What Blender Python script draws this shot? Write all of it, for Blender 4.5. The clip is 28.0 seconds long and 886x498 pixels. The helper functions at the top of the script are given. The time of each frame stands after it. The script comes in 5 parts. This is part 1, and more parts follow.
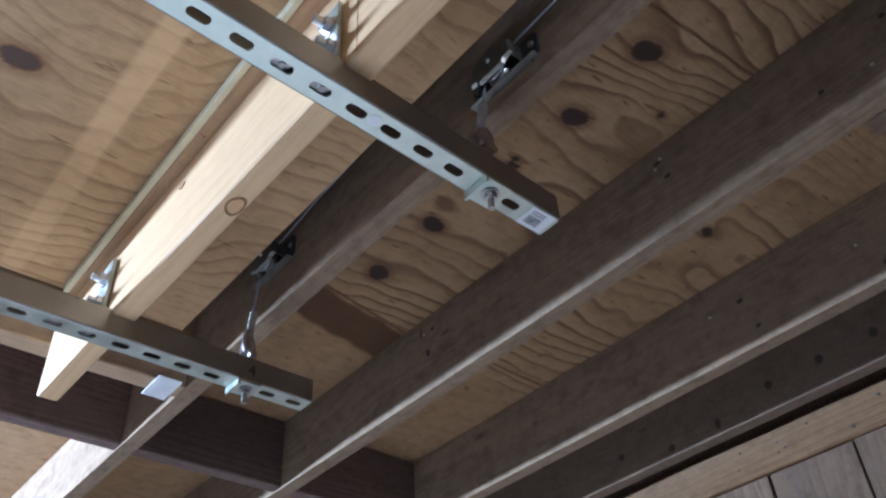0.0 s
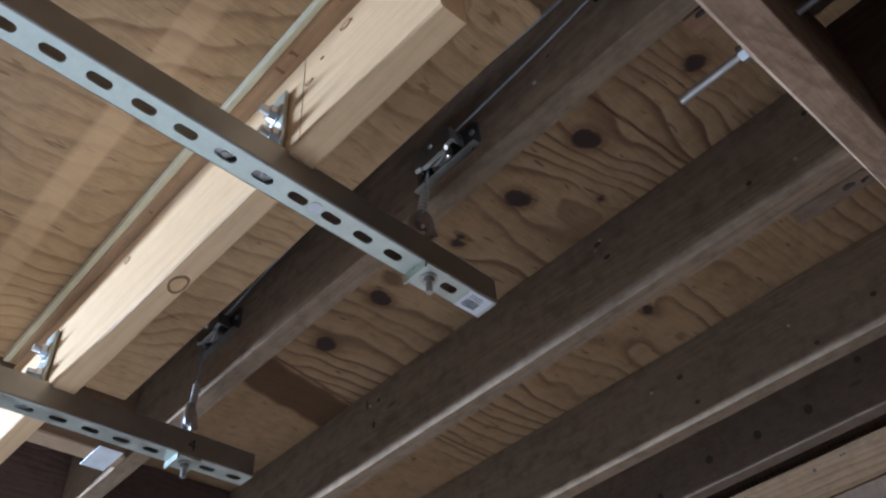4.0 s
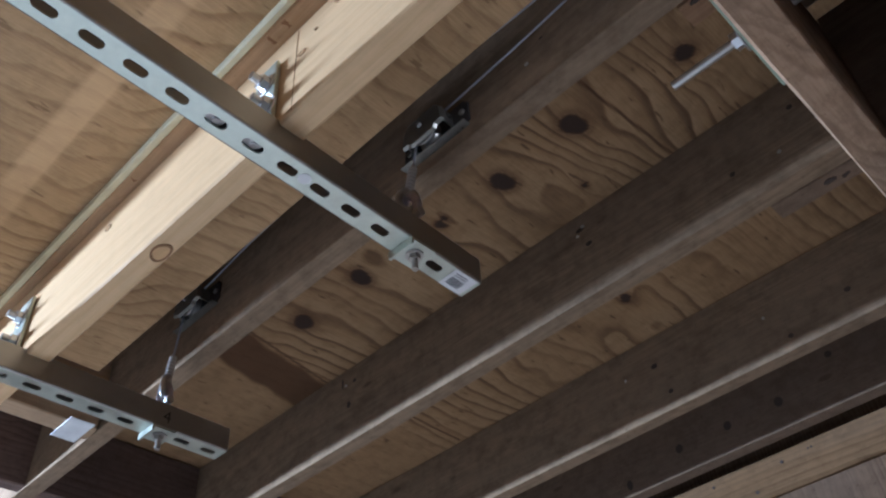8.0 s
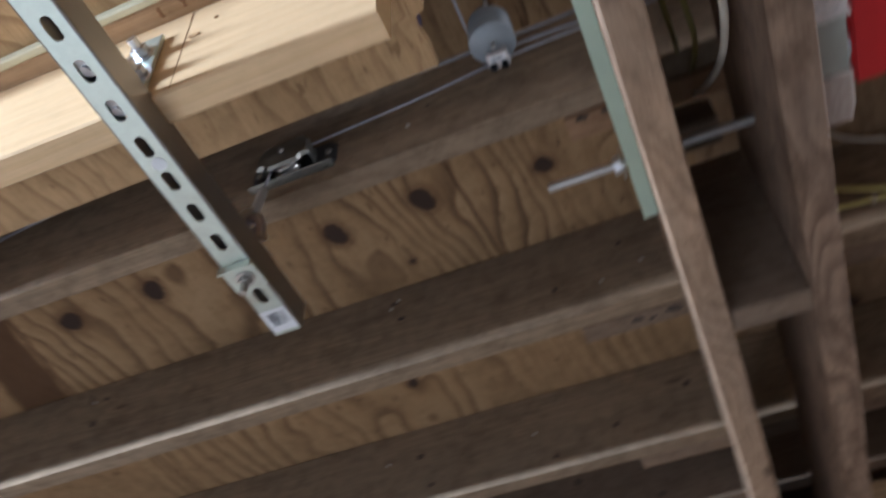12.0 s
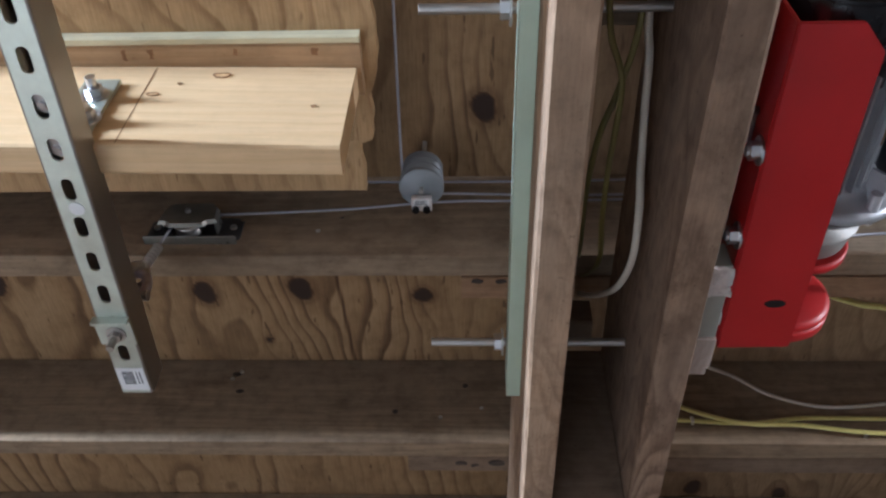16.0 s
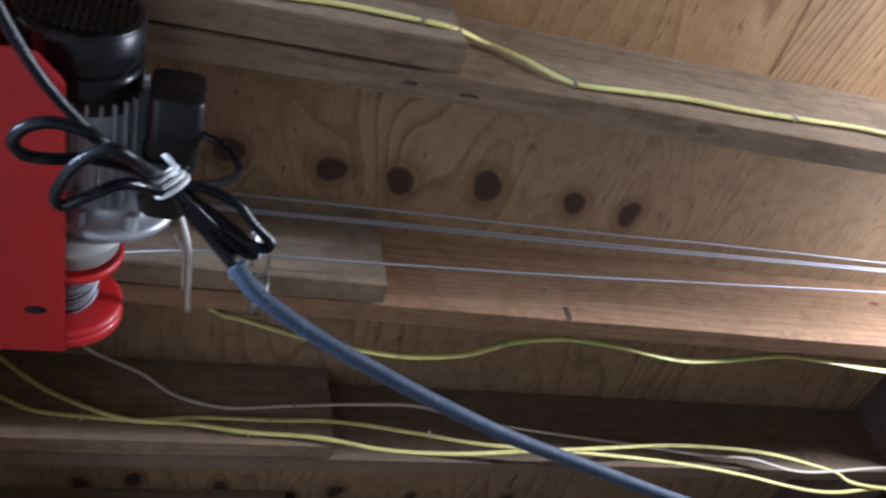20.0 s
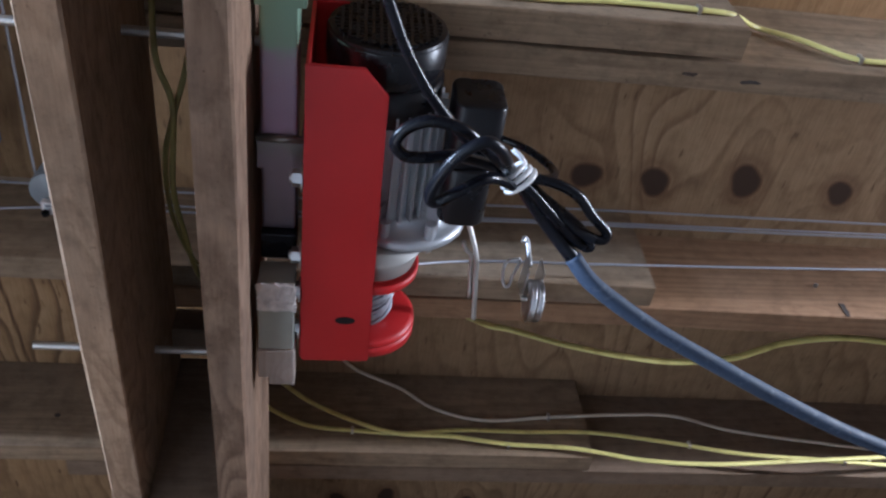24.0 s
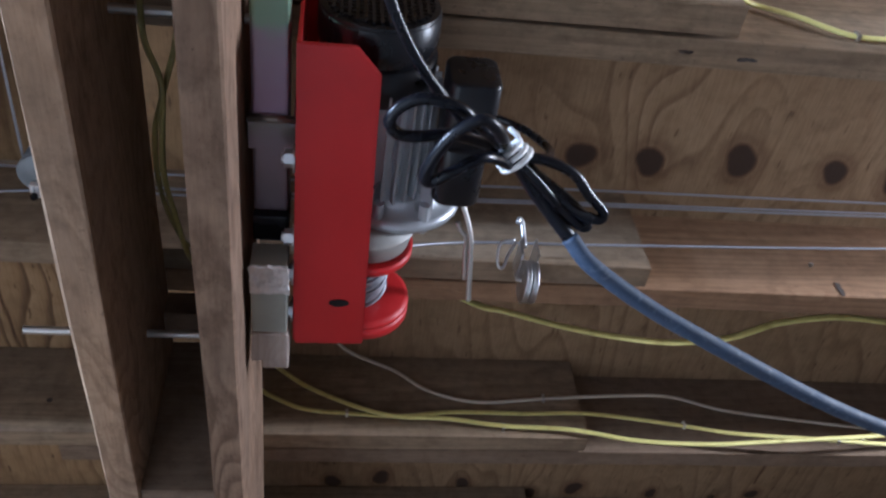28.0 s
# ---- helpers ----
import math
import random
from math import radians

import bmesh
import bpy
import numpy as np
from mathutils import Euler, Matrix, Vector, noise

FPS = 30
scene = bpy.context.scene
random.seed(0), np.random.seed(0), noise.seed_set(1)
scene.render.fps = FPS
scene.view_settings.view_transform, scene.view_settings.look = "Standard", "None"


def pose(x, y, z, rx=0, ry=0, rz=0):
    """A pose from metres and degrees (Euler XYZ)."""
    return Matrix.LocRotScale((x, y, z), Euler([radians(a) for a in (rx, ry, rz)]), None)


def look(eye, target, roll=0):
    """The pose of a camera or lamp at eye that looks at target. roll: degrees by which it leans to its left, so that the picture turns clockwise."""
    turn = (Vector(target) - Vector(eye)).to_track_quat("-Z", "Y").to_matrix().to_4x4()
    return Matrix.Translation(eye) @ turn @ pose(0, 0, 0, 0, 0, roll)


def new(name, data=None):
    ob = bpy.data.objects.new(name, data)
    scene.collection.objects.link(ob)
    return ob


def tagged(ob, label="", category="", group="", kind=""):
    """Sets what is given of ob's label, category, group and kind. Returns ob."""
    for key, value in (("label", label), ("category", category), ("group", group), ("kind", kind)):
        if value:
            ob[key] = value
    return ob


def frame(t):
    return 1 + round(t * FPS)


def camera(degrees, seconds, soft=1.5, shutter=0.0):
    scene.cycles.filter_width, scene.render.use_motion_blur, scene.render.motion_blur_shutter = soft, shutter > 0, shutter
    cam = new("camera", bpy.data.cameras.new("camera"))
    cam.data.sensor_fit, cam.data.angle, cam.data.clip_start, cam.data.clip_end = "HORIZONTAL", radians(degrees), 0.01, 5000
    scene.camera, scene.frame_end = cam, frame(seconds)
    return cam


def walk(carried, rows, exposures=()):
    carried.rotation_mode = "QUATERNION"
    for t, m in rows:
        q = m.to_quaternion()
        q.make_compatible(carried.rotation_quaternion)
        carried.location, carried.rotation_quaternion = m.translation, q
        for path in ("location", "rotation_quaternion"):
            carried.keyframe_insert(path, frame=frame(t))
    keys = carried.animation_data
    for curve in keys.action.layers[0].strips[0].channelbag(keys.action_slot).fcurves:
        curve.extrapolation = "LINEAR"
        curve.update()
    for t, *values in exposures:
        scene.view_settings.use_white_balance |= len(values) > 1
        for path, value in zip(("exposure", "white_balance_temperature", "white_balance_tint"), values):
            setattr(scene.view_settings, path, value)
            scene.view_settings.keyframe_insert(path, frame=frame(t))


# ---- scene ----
cam = camera(54.9, 28.0, 2.3, 0.6)
PATH = [
    (0, (0.001, 0.022, 1.65), (-1.145, 1.061, 2.919), -3.7),
    (0.5, (0.012, 0.016, 1.652), (-1.103, 1.057, 2.946), -4.5),
    (1, (0.033, 0.006, 1.657), (-1.039, 1.034, 2.997), -4.9),
    (1.5, (0.05, 0.004, 1.656), (-0.97, 1.018, 3.045), -5.3),
    (2, (0.058, 0.002, 1.657), (-0.936, 1.025, 3.059), -5.6),
    (2.5, (0.06, 0.006, 1.656), (-0.933, 1.04, 3.051), -5.7),
    (3, (0.058, 0.008, 1.656), (-0.943, 1.051, 3.038), -5.7),
    (3.5, (0.057, 0.016, 1.656), (-0.953, 1.063, 3.028), -5.4),
    (5.5, (0.035, 0.016, 1.646), (-0.986, 1.091, 2.989), -4.6),
    (6, (0.031, 0.015, 1.646), (-0.981, 1.105, 2.983), -4.7),
    (6.5, (0.028, 0.019, 1.646), (-0.975, 1.123, 2.978), -4.9),
    (7, (0.03, 0.02, 1.644), (-0.959, 1.137, 2.976), -5.0),
    (7.5, (0.03, 0.015, 1.646), (-0.954, 1.163, 2.955), -5.3),
    (8, (0.033, 0.01, 1.644), (-0.952, 1.118, 2.987), -4.7),
    (8.5, (0.037, 0.012, 1.644), (-0.946, 1.12, 2.988), -4.5),
    (9, (0.043, 0.011, 1.645), (-0.932, 1.127, 2.988), -4.6),
    (9.5, (0.053, 0.009, 1.648), (-0.914, 1.132, 2.991), -4.7),
    (10, (0.056, 0.007, 1.646), (-0.908, 1.132, 2.989), -4.4),
    (10.5, (0.057, 0.01, 1.646), (-0.899, 1.148, 2.984), -4.2),
    (11, (0.05, 0.026, 1.639), (-0.873, 1.181, 2.986), -3.9),
    (11.5, (0.025, 0.064, 1.601), (-0.764, 1.274, 2.984), -3.8),
    (12, (-0.069, -0.006, 1.652), (-0.535, 1.3, 3.093), -4.1),
    (12.5, (-0.101, -0.097, 1.671), (-0.253, 1.224, 3.165), -0.9),
    (13, (-0.081, -0.119, 1.679), (-0.197, 1.156, 3.215), 0.9),
    (13.5, (-0.11, -0.118, 1.682), (-0.204, 1.152, 3.224), 0.8),
    (15.5, (-0.114, -0.125, 1.681), (-0.192, 1.186, 3.189), 2.4),
    (16, (-0.114, -0.129, 1.682), (-0.184, 1.167, 3.203), 2.2),
    (16.5, (-0.111, -0.135, 1.682), (-0.178, 1.15, 3.213), 2.0),
    (17, (-0.082, -0.11, 1.672), (-0.075, 1.251, 3.137), -0.4),
    (17.5, (-0.015, -0.086, 1.661), (0.115, 1.305, 3.092), -2.7),
    (18, (0.022, -0.073, 1.655), (0.259, 1.344, 3.046), -2.6),
    (18.5, (0.041, -0.125, 1.64), (0.415, 1.25, 3.043), -2.4),
    (19, (0.164, -0.192, 1.646), (0.654, 1.095, 3.097), -5.3),
    (19.5, (0.275, -0.235, 1.638), (0.844, 1.014, 3.093), -10.2),
    (20, (0.343, -0.24, 1.638), (0.976, 0.99, 3.082), -14.3),
    (20.5, (0.385, -0.252, 1.616), (1.045, 0.91, 3.104), -14.6),
    (21, (0.383, -0.261, 1.611), (1.052, 0.873, 3.116), -15.1),
    (21.5, (0.368, -0.276, 1.608), (1.023, 0.872, 3.11), -14.8),
    (22, (0.344, -0.259, 1.619), (0.926, 0.967, 3.089), -11.9),
    (22.5, (0.246, -0.208, 1.637), (0.729, 1.028, 3.134), -9.0),
    (24.5, (0.2, -0.178, 1.641), (0.434, 1.087, 3.172), -6.0),
    (25, (0.209, -0.167, 1.647), (0.463, 1.109, 3.166), -6.9),
    (25.5, (0.204, -0.158, 1.644), (0.461, 1.123, 3.158), -5.9),
    (26, (0.208, -0.164, 1.647), (0.477, 1.116, 3.16), -6.3),
    (26.5, (0.203, -0.177, 1.649), (0.466, 1.102, 3.164), -6.3),
    (27, (0.199, -0.178, 1.648), (0.473, 1.094, 3.167), -6.9),
    (27.5, (0.203, -0.19, 1.652), (0.479, 1.085, 3.168), -6.8),
    (28, (0.2, -0.175, 1.646), (0.476, 1.116, 3.149), -6.6),
]
walk(cam, [(t, look(eye, target, roll)) for t, eye, target, roll in PATH],
     [(0.0, 1.61, 4700, 10), (3.0, 1.40, 4860, 10), (8.0, 1.36, 4960, 10), (10.0, 1.38, 5030, 10), (11.0, 1.63, 5100, 10), (11.5, 2.00, 5160, 10), (12.1, 1.70, 5220, 10), (13.0, 1.52, 5260, 10), (16.0, 1.66, 5300, 10), (18.0, 1.67, 5180, 10), (19.0, 1.74, 5110, 10), (20.0, 1.60, 5050, 10), (21.3, 1.44, 5070, 10), (22.0, 1.52, 5080, 10), (25.0, 1.75, 4970, 10), (28.0, 1.75, 4970, 10)])


# world, daylight and exposure
world = bpy.data.worlds.new("daylight")
scene.world = world
world.use_nodes = True
wn = world.node_tree
sky = wn.nodes.new("ShaderNodeTexSky")
sky.sky_type, sky.sun_disc = "NISHITA", False
sky.sun_elevation, sky.sun_rotation = radians(27), radians(174)
wn.links.new(sky.outputs[0], wn.nodes["Background"].inputs[0])
wn.nodes["Background"].inputs[1].default_value = 0.05


def lamp(name, kind, m, energy, colour, size=(1, 1), angle=0.5):
    data = bpy.data.lights.new(name, kind)
    data.energy, data.color = energy, colour
    if kind == "AREA":
        data.shape, data.size, data.size_y = "RECTANGLE", size[0], size[1]
    else:
        data.angle = radians(angle)
    ob = new(name, data)
    ob.matrix_world = m
    return ob


# sun through an added doorway onto the floor, area lamps in added slits
lamp("sun", "SUN", look((0.631, -6, 3.074), (0, 0, 0)), 4.2, (1.0, 0.97, 0.93))
# Side lamps without a seen window, placed to brighten the beam and joists
lamp("window_light", "AREA", look((-3.10, -0.80, 2.505), (-1.0, 0.25, 2.53)), 80, (0.86, 0.93, 1.0), (1.15, 0.06))
lamp("window_light", "AREA", look((2.12, 0.07, 2.514), (1.2, 0.24, 2.62)), 14, (1.0, 0.93, 0.86), (0.85, 0.055))


# materials
def material(name):
    m = bpy.data.materials.new(name)
    m.use_nodes = True
    return m, m.node_tree, m.node_tree.nodes["Principled BSDF"]


def node(nt, kind, ins=None, **props):
    n = nt.nodes.new(kind)
    for k, v in props.items():
        if k == "operation":
            n.operation = v
        elif k == "data_type":
            n.data_type = v
        elif k == "blend_type":
            n.blend_type = v
        elif k == "attribute_name":
            n.attribute_name = v
        elif k == "wave_type":
            n.wave_type = v
        elif k == "bands_direction":
            n.bands_direction = v
        elif k == "feature":
            n.feature = v
    for k, v in (ins or {}).items():
        if hasattr(v, "is_output"):
            nt.links.new(v, n.inputs[k])
        else:
            n.inputs[k].default_value = v
    return n


def ramp(nt, fac, stops):
    n = nt.nodes.new("ShaderNodeValToRGB")
    els = n.color_ramp.elements
    while len(els) < len(stops):
        els.new(0.5)
    for e, (p, c) in zip(els, stops):
        e.position, e.color = p, (*c, 1)
    nt.links.new(fac, n.inputs[0])
    return n.outputs[0]


def mix(nt, fac, a, b, blend="MIX"):
    n = nt.nodes.new("ShaderNodeMix")
    n.data_type, n.blend_type = "RGBA", blend
    for sock, v in ((n.inputs[0], fac), (n.inputs[6], a), (n.inputs[7], b)):
        if hasattr(v, "is_output"):
            nt.links.new(v, sock)
        elif isinstance(v, tuple):
            sock.default_value = (*v, 1)
        else:
            sock.default_value = v
    return n.outputs[2]


def bump(nt, bsdf, height, strength, dist=0.002):
    n = node(nt, "ShaderNodeBump", {"Height": height, "Strength": strength, "Distance": dist})
    nt.links.new(n.outputs[0], bsdf.inputs["Normal"])


def coords(nt, scale, spread=9.0):
    """Object coordinates, shifted from object to object, stretched by scale."""
    tc = node(nt, "ShaderNodeTexCoord")
    info = node(nt, "ShaderNodeObjectInfo")
    off = node(nt, "ShaderNodeVectorMath", {0: info.outputs["Random"], 1: (spread, spread * 1.7, spread * 2.3)}, operation="MULTIPLY")
    add = node(nt, "ShaderNodeVectorMath", {0: tc.outputs["Object"], 1: off.outputs[0]}, operation="ADD")
    mp = node(nt, "ShaderNodeMapping", {"Vector": add.outputs[0], "Scale": scale})
    return add.outputs[0], mp.outputs[0], info.outputs["Random"]


def wood(name, axis, light, mid, dark, stain=(0.05, 0.04, 0.03), stain_amount=0.5, rough=0.8, knots=0.6, lines=90.0, contrast=0.6, wave=0.075, blotch=0.35, along=0.11):
    """Sawn lumber: warped growth rings that flow round knots, fibres, specks and broad stains."""
    m, nt, b = material(name)
    st = {"x": (along, 1, 1), "y": (1, along, 1), "z": (1, 1, along)}[axis]
    raw, v, rnd = coords(nt, st)
    sep = node(nt, "ShaderNodeSeparateXYZ", {0: v})
    p, q = [k for k in range(3) if st[k] == 1]
    across = node(nt, "ShaderNodeMath", {0: sep.outputs[q], 1: 0.75, 2: sep.outputs[p]}, operation="MULTIPLY_ADD")
    warp = node(nt, "ShaderNodeTexNoise", {"Vector": v, "Scale": 9.0, "Detail": 1.5, "Roughness": 0.45})
    wide = node(nt, "ShaderNodeMath", {0: warp.outputs["Fac"], 1: wave, 2: across.outputs[0]}, operation="MULTIPLY_ADD")
    # knots, few and scattered
    kv = node(nt, "ShaderNodeMapping", {"Vector": raw, "Scale": tuple(5.0 if k < 0.5 else 13.0 for k in st)})
    kn = node(nt, "ShaderNodeTexVoronoi", {"Vector": kv.outputs[0], "Scale": 1.0})
    pick = node(nt, "ShaderNodeSeparateXYZ", {0: kn.outputs["Color"]})
    some = node(nt, "ShaderNodeMath", {0: pick.outputs[0], 1: 0.55}, operation="GREATER_THAN")
    halo = node(nt, "ShaderNodeMapRange", {0: kn.outputs["Distance"], 1: 0.02, 2: 0.34, 3: 0.035, 4: 0.0})
    bend = node(nt, "ShaderNodeMath", {0: halo.outputs[0], 1: some.outputs[0], 2: wide.outputs[0]}, operation="MULTIPLY_ADD")
    jit = node(nt, "ShaderNodeTexNoise", {"Vector": v, "Scale": 70.0, "Detail": 2.0})
    j2 = node(nt, "ShaderNodeMath", {0: jit.outputs["Fac"], 1: 0.006, 2: bend.outputs[0]}, operation="MULTIPLY_ADD")
    ph = node(nt, "ShaderNodeMath", {0: j2.outputs[0], 1: lines}, operation="MULTIPLY")
    fr = node(nt, "ShaderNodeMath", {0: ph.outputs[0]}, operation="FRACT")
    c = ramp(nt, fr.outputs[0], [(0.0, light), (0.45, mid), (0.74, dark), (0.86, dark), (1.0, light)])
    fade = node(nt, "ShaderNodeTexNoise", {"Vector": v, "Scale": 7.0, "Detail": 2.0})
    fm = node(nt, "ShaderNodeMapRange", {0: fade.outputs["Fac"], 1: 0.35, 2: 0.62, 3: contrast * 0.25, 4: contrast})
    c = mix(nt, fm.outputs[0], mid, c)
    fibre_map = node(nt, "ShaderNodeMapping", {"Vector": v, "Scale": tuple(0.35 if k < 0.5 else 1.0 for k in st)})
    fibre = node(nt, "ShaderNodeTexNoise", {"Vector": fibre_map.outputs[0], "Scale": 300.0, "Detail": 3.0, "Roughness": 0.65})
    c = mix(nt, 0.22 + 0.65 * stain_amount, c, ramp(nt, fibre.outputs["Fac"], [(0.33, (0.66, 0.64, 0.62)), (0.62, (1.0, 1.0, 1.0))]), "MULTIPLY")
    # broad weathering, mottling and dark specks
    big = node(nt, "ShaderNodeTexNoise", {"Vector": v, "Scale": 6.5, "Detail": 6.0, "Roughness": 0.66})
    bs = node(nt, "ShaderNodeMapRange", {0: big.outputs["Fac"], 1: 0.44, 2: 0.68, 3: 0.0, 4: stain_amount})
    c = mix(nt, bs.outputs[0], c, stain)
    mott = node(nt, "ShaderNodeTexNoise", {"Vector": raw, "Scale": 34.0, "Detail": 5.0, "Roughness": 0.7})
    c = mix(nt, min(0.75, 1.4 * stain_amount), c, ramp(nt, mott.outputs["Fac"], [(0.32, (0.70, 0.69, 0.68)), (0.52, (1.0, 1.0, 1.0)), (0.72, (1.12, 1.10, 1.08))]), "MULTIPLY")
    spot = node(nt, "ShaderNodeTexNoise", {"Vector": node(nt, "ShaderNodeMapping", {"Vector": raw, "Scale": tuple(0.45 if k < 0.5 else 1.0 for k in st)}).outputs[0], "Scale": 21.0, "Detail": 7.0, "Roughness": 0.72})
    sp = node(nt, "ShaderNodeMapRange", {0: spot.outputs["Fac"], 1: 0.52, 2: 0.64, 3: 0.0, 4: blotch})
    c = mix(nt, sp.outputs[0], c, tuple(0.62 * k for k in dark))
    speck = node(nt, "ShaderNodeTexNoise", {"Vector": raw, "Scale": 120.0, "Detail": 3.0, "Roughness": 0.6})
    sm = node(nt, "ShaderNodeMapRange", {0: speck.outputs["Fac"], 1: 0.66, 2: 0.72, 3: 0.0, 4: 0.75 * stain_amount})
    c = mix(nt, sm.outputs[0], c, tuple(0.30 * k for k in dark))
    km = node(nt, "ShaderNodeMapRange", {0: kn.outputs["Distance"], 1: 0.06, 2: 0.105, 3: knots, 4: 0.0})
    kf = node(nt, "ShaderNodeMath", {0: km.outputs[0], 1: some.outputs[0]}, operation="MULTIPLY")
    c = mix(nt, kf.outputs[0], c, tuple(0.42 * k for k in dark))
    hs = node(nt, "ShaderNodeHueSaturation", {"Color": c, "Value": node(nt, "ShaderNodeMapRange", {0: rnd, 3: 0.88, 4: 1.12}).outputs[0]})
    nt.links.new(hs.outputs[0], b.inputs["Base Color"])
    b.inputs["Roughness"].default_value = rough
    b.inputs["Specular IOR Level"].default_value = 0.12
    hgt = node(nt, "ShaderNodeMath", {0: fr.outputs[0], 1: -0.35, 2: fibre.outputs["Fac"]}, operation="MULTIPLY_ADD")
    bump(nt, b, hgt.outputs[0], 0.3, 0.0010)
    return m


def plywood(name, light, mid, dark, knot, rough=0.75):
    """Rotary-cut veneer: the mesh carries the grain's phase and the knots, the rest is noise."""
    m, nt, b = material(name)
    tc = node(nt, "ShaderNodeTexCoord")
    ph = node(nt, "ShaderNodeAttribute", attribute_name="grain")
    kn = node(nt, "ShaderNodeAttribute", attribute_name="knot")
    fig = node(nt, "ShaderNodeAttribute", attribute_name="figure")
    jit = node(nt, "ShaderNodeTexNoise", {"Vector": node(nt, "ShaderNodeMapping", {"Vector": tc.outputs["Object"], "Scale": (1, 0.18, 1)}).outputs[0], "Scale": 60.0, "Detail": 3.0})
    jm = node(nt, "ShaderNodeMath", {0: jit.outputs["Fac"], 1: 0.16}, operation="MULTIPLY")
    p = node(nt, "ShaderNodeMath", {0: ph.outputs["Fac"], 1: jm.outputs[0]}, operation="ADD")
    fr = node(nt, "ShaderNodeMath", {0: p.outputs[0]}, operation="FRACT")
    c = ramp(nt, fr.outputs[0], [(0.0, light), (0.62, mid), (0.82, dark), (0.90, dark), (0.98, light)])
    big = node(nt, "ShaderNodeTexNoise", {"Vector": tc.outputs["Object"], "Scale": 2.6, "Detail": 4.0, "Roughness": 0.6})
    soft = node(nt, "ShaderNodeMapRange", {0: big.outputs["Fac"], 1: 0.35, 2: 0.65, 3: 0.5, 4: 1.0})
    shown = node(nt, "ShaderNodeMath", {0: soft.outputs[0], 1: fig.outputs["Fac"]}, operation="MULTIPLY")
    c = mix(nt, shown.outputs[0], mid, c)
    grey = node(nt, "ShaderNodeTexNoise", {"Vector": tc.outputs["Object"], "Scale": 5.5, "Detail": 6.0, "Roughness": 0.65})
    gm = node(nt, "ShaderNodeMapRange", {0: grey.outputs["Fac"], 1: 0.5, 2: 0.75, 3: 0.0, 4: 0.5})
    c = mix(nt, gm.outputs[0], c, tuple(0.62 * x for x in mid))
    fib = node(nt, "ShaderNodeTexNoise", {"Vector": node(nt, "ShaderNodeMapping", {"Vector": tc.outputs["Object"], "Scale": (1, 0.06, 1)}).outputs[0], "Scale": 420.0, "Detail": 2.0})
    c = mix(nt, 0.7, c, ramp(nt, fib.outputs["Fac"], [(0.3, (0.74, 0.72, 0.70)), (0.65, (1, 1, 1))]), "MULTIPLY")
    # short dark checks along the grain, small spots and scuffs
    chk = node(nt, "ShaderNodeTexNoise", {"Vector": node(nt, "ShaderNodeMapping", {"Vector": tc.outputs["Object"], "Scale": (1, 0.22, 1)}).outputs[0], "Scale": 85.0, "Detail": 2.0, "Roughness": 0.5})
    cm = node(nt, "ShaderNodeMapRange", {0: chk.outputs["Fac"], 1: 0.66, 2: 0.72, 3: 0.0, 4: 0.7})
    c = mix(nt, cm.outputs[0], c, tuple(0.7 * x for x in dark))
    scuff = node(nt, "ShaderNodeTexNoise", {"Vector": tc.outputs["Object"], "Scale": 26.0, "Detail": 6.0, "Roughness": 0.7})
    c = mix(nt, 0.55, c, ramp(nt, scuff.outputs["Fac"], [(0.34, (0.72, 0.70, 0.67)), (0.52, (1.0, 1.0, 1.0)), (0.70, (1.10, 1.08, 1.05))]), "MULTIPLY")
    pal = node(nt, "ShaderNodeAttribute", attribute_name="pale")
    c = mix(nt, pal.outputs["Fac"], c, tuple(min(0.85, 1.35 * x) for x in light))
    halo = node(nt, "ShaderNodeMapRange", {0: kn.outputs["Fac"], 1: 0.0, 2: 0.55, 3: 0.0, 4: 0.85})
    core = node(nt, "ShaderNodeMapRange", {0: kn.outputs["Fac"], 1: 0.55, 2: 0.95, 3: 0.0, 4: 1.0})
    c = mix(nt, halo.outputs[0], c, (0.62 * dark[0], 0.52 * dark[1], 0.48 * dark[2]))
    c = mix(nt, core.outputs[0], c, knot)
    nt.links.new(c, b.inputs["Base Color"])
    b.inputs["Roughness"].default_value = rough
    b.inputs["Specular IOR Level"].default_value = 0.12
    bump(nt, b, fib.outputs["Fac"], 0.25, 0.001)
    return m


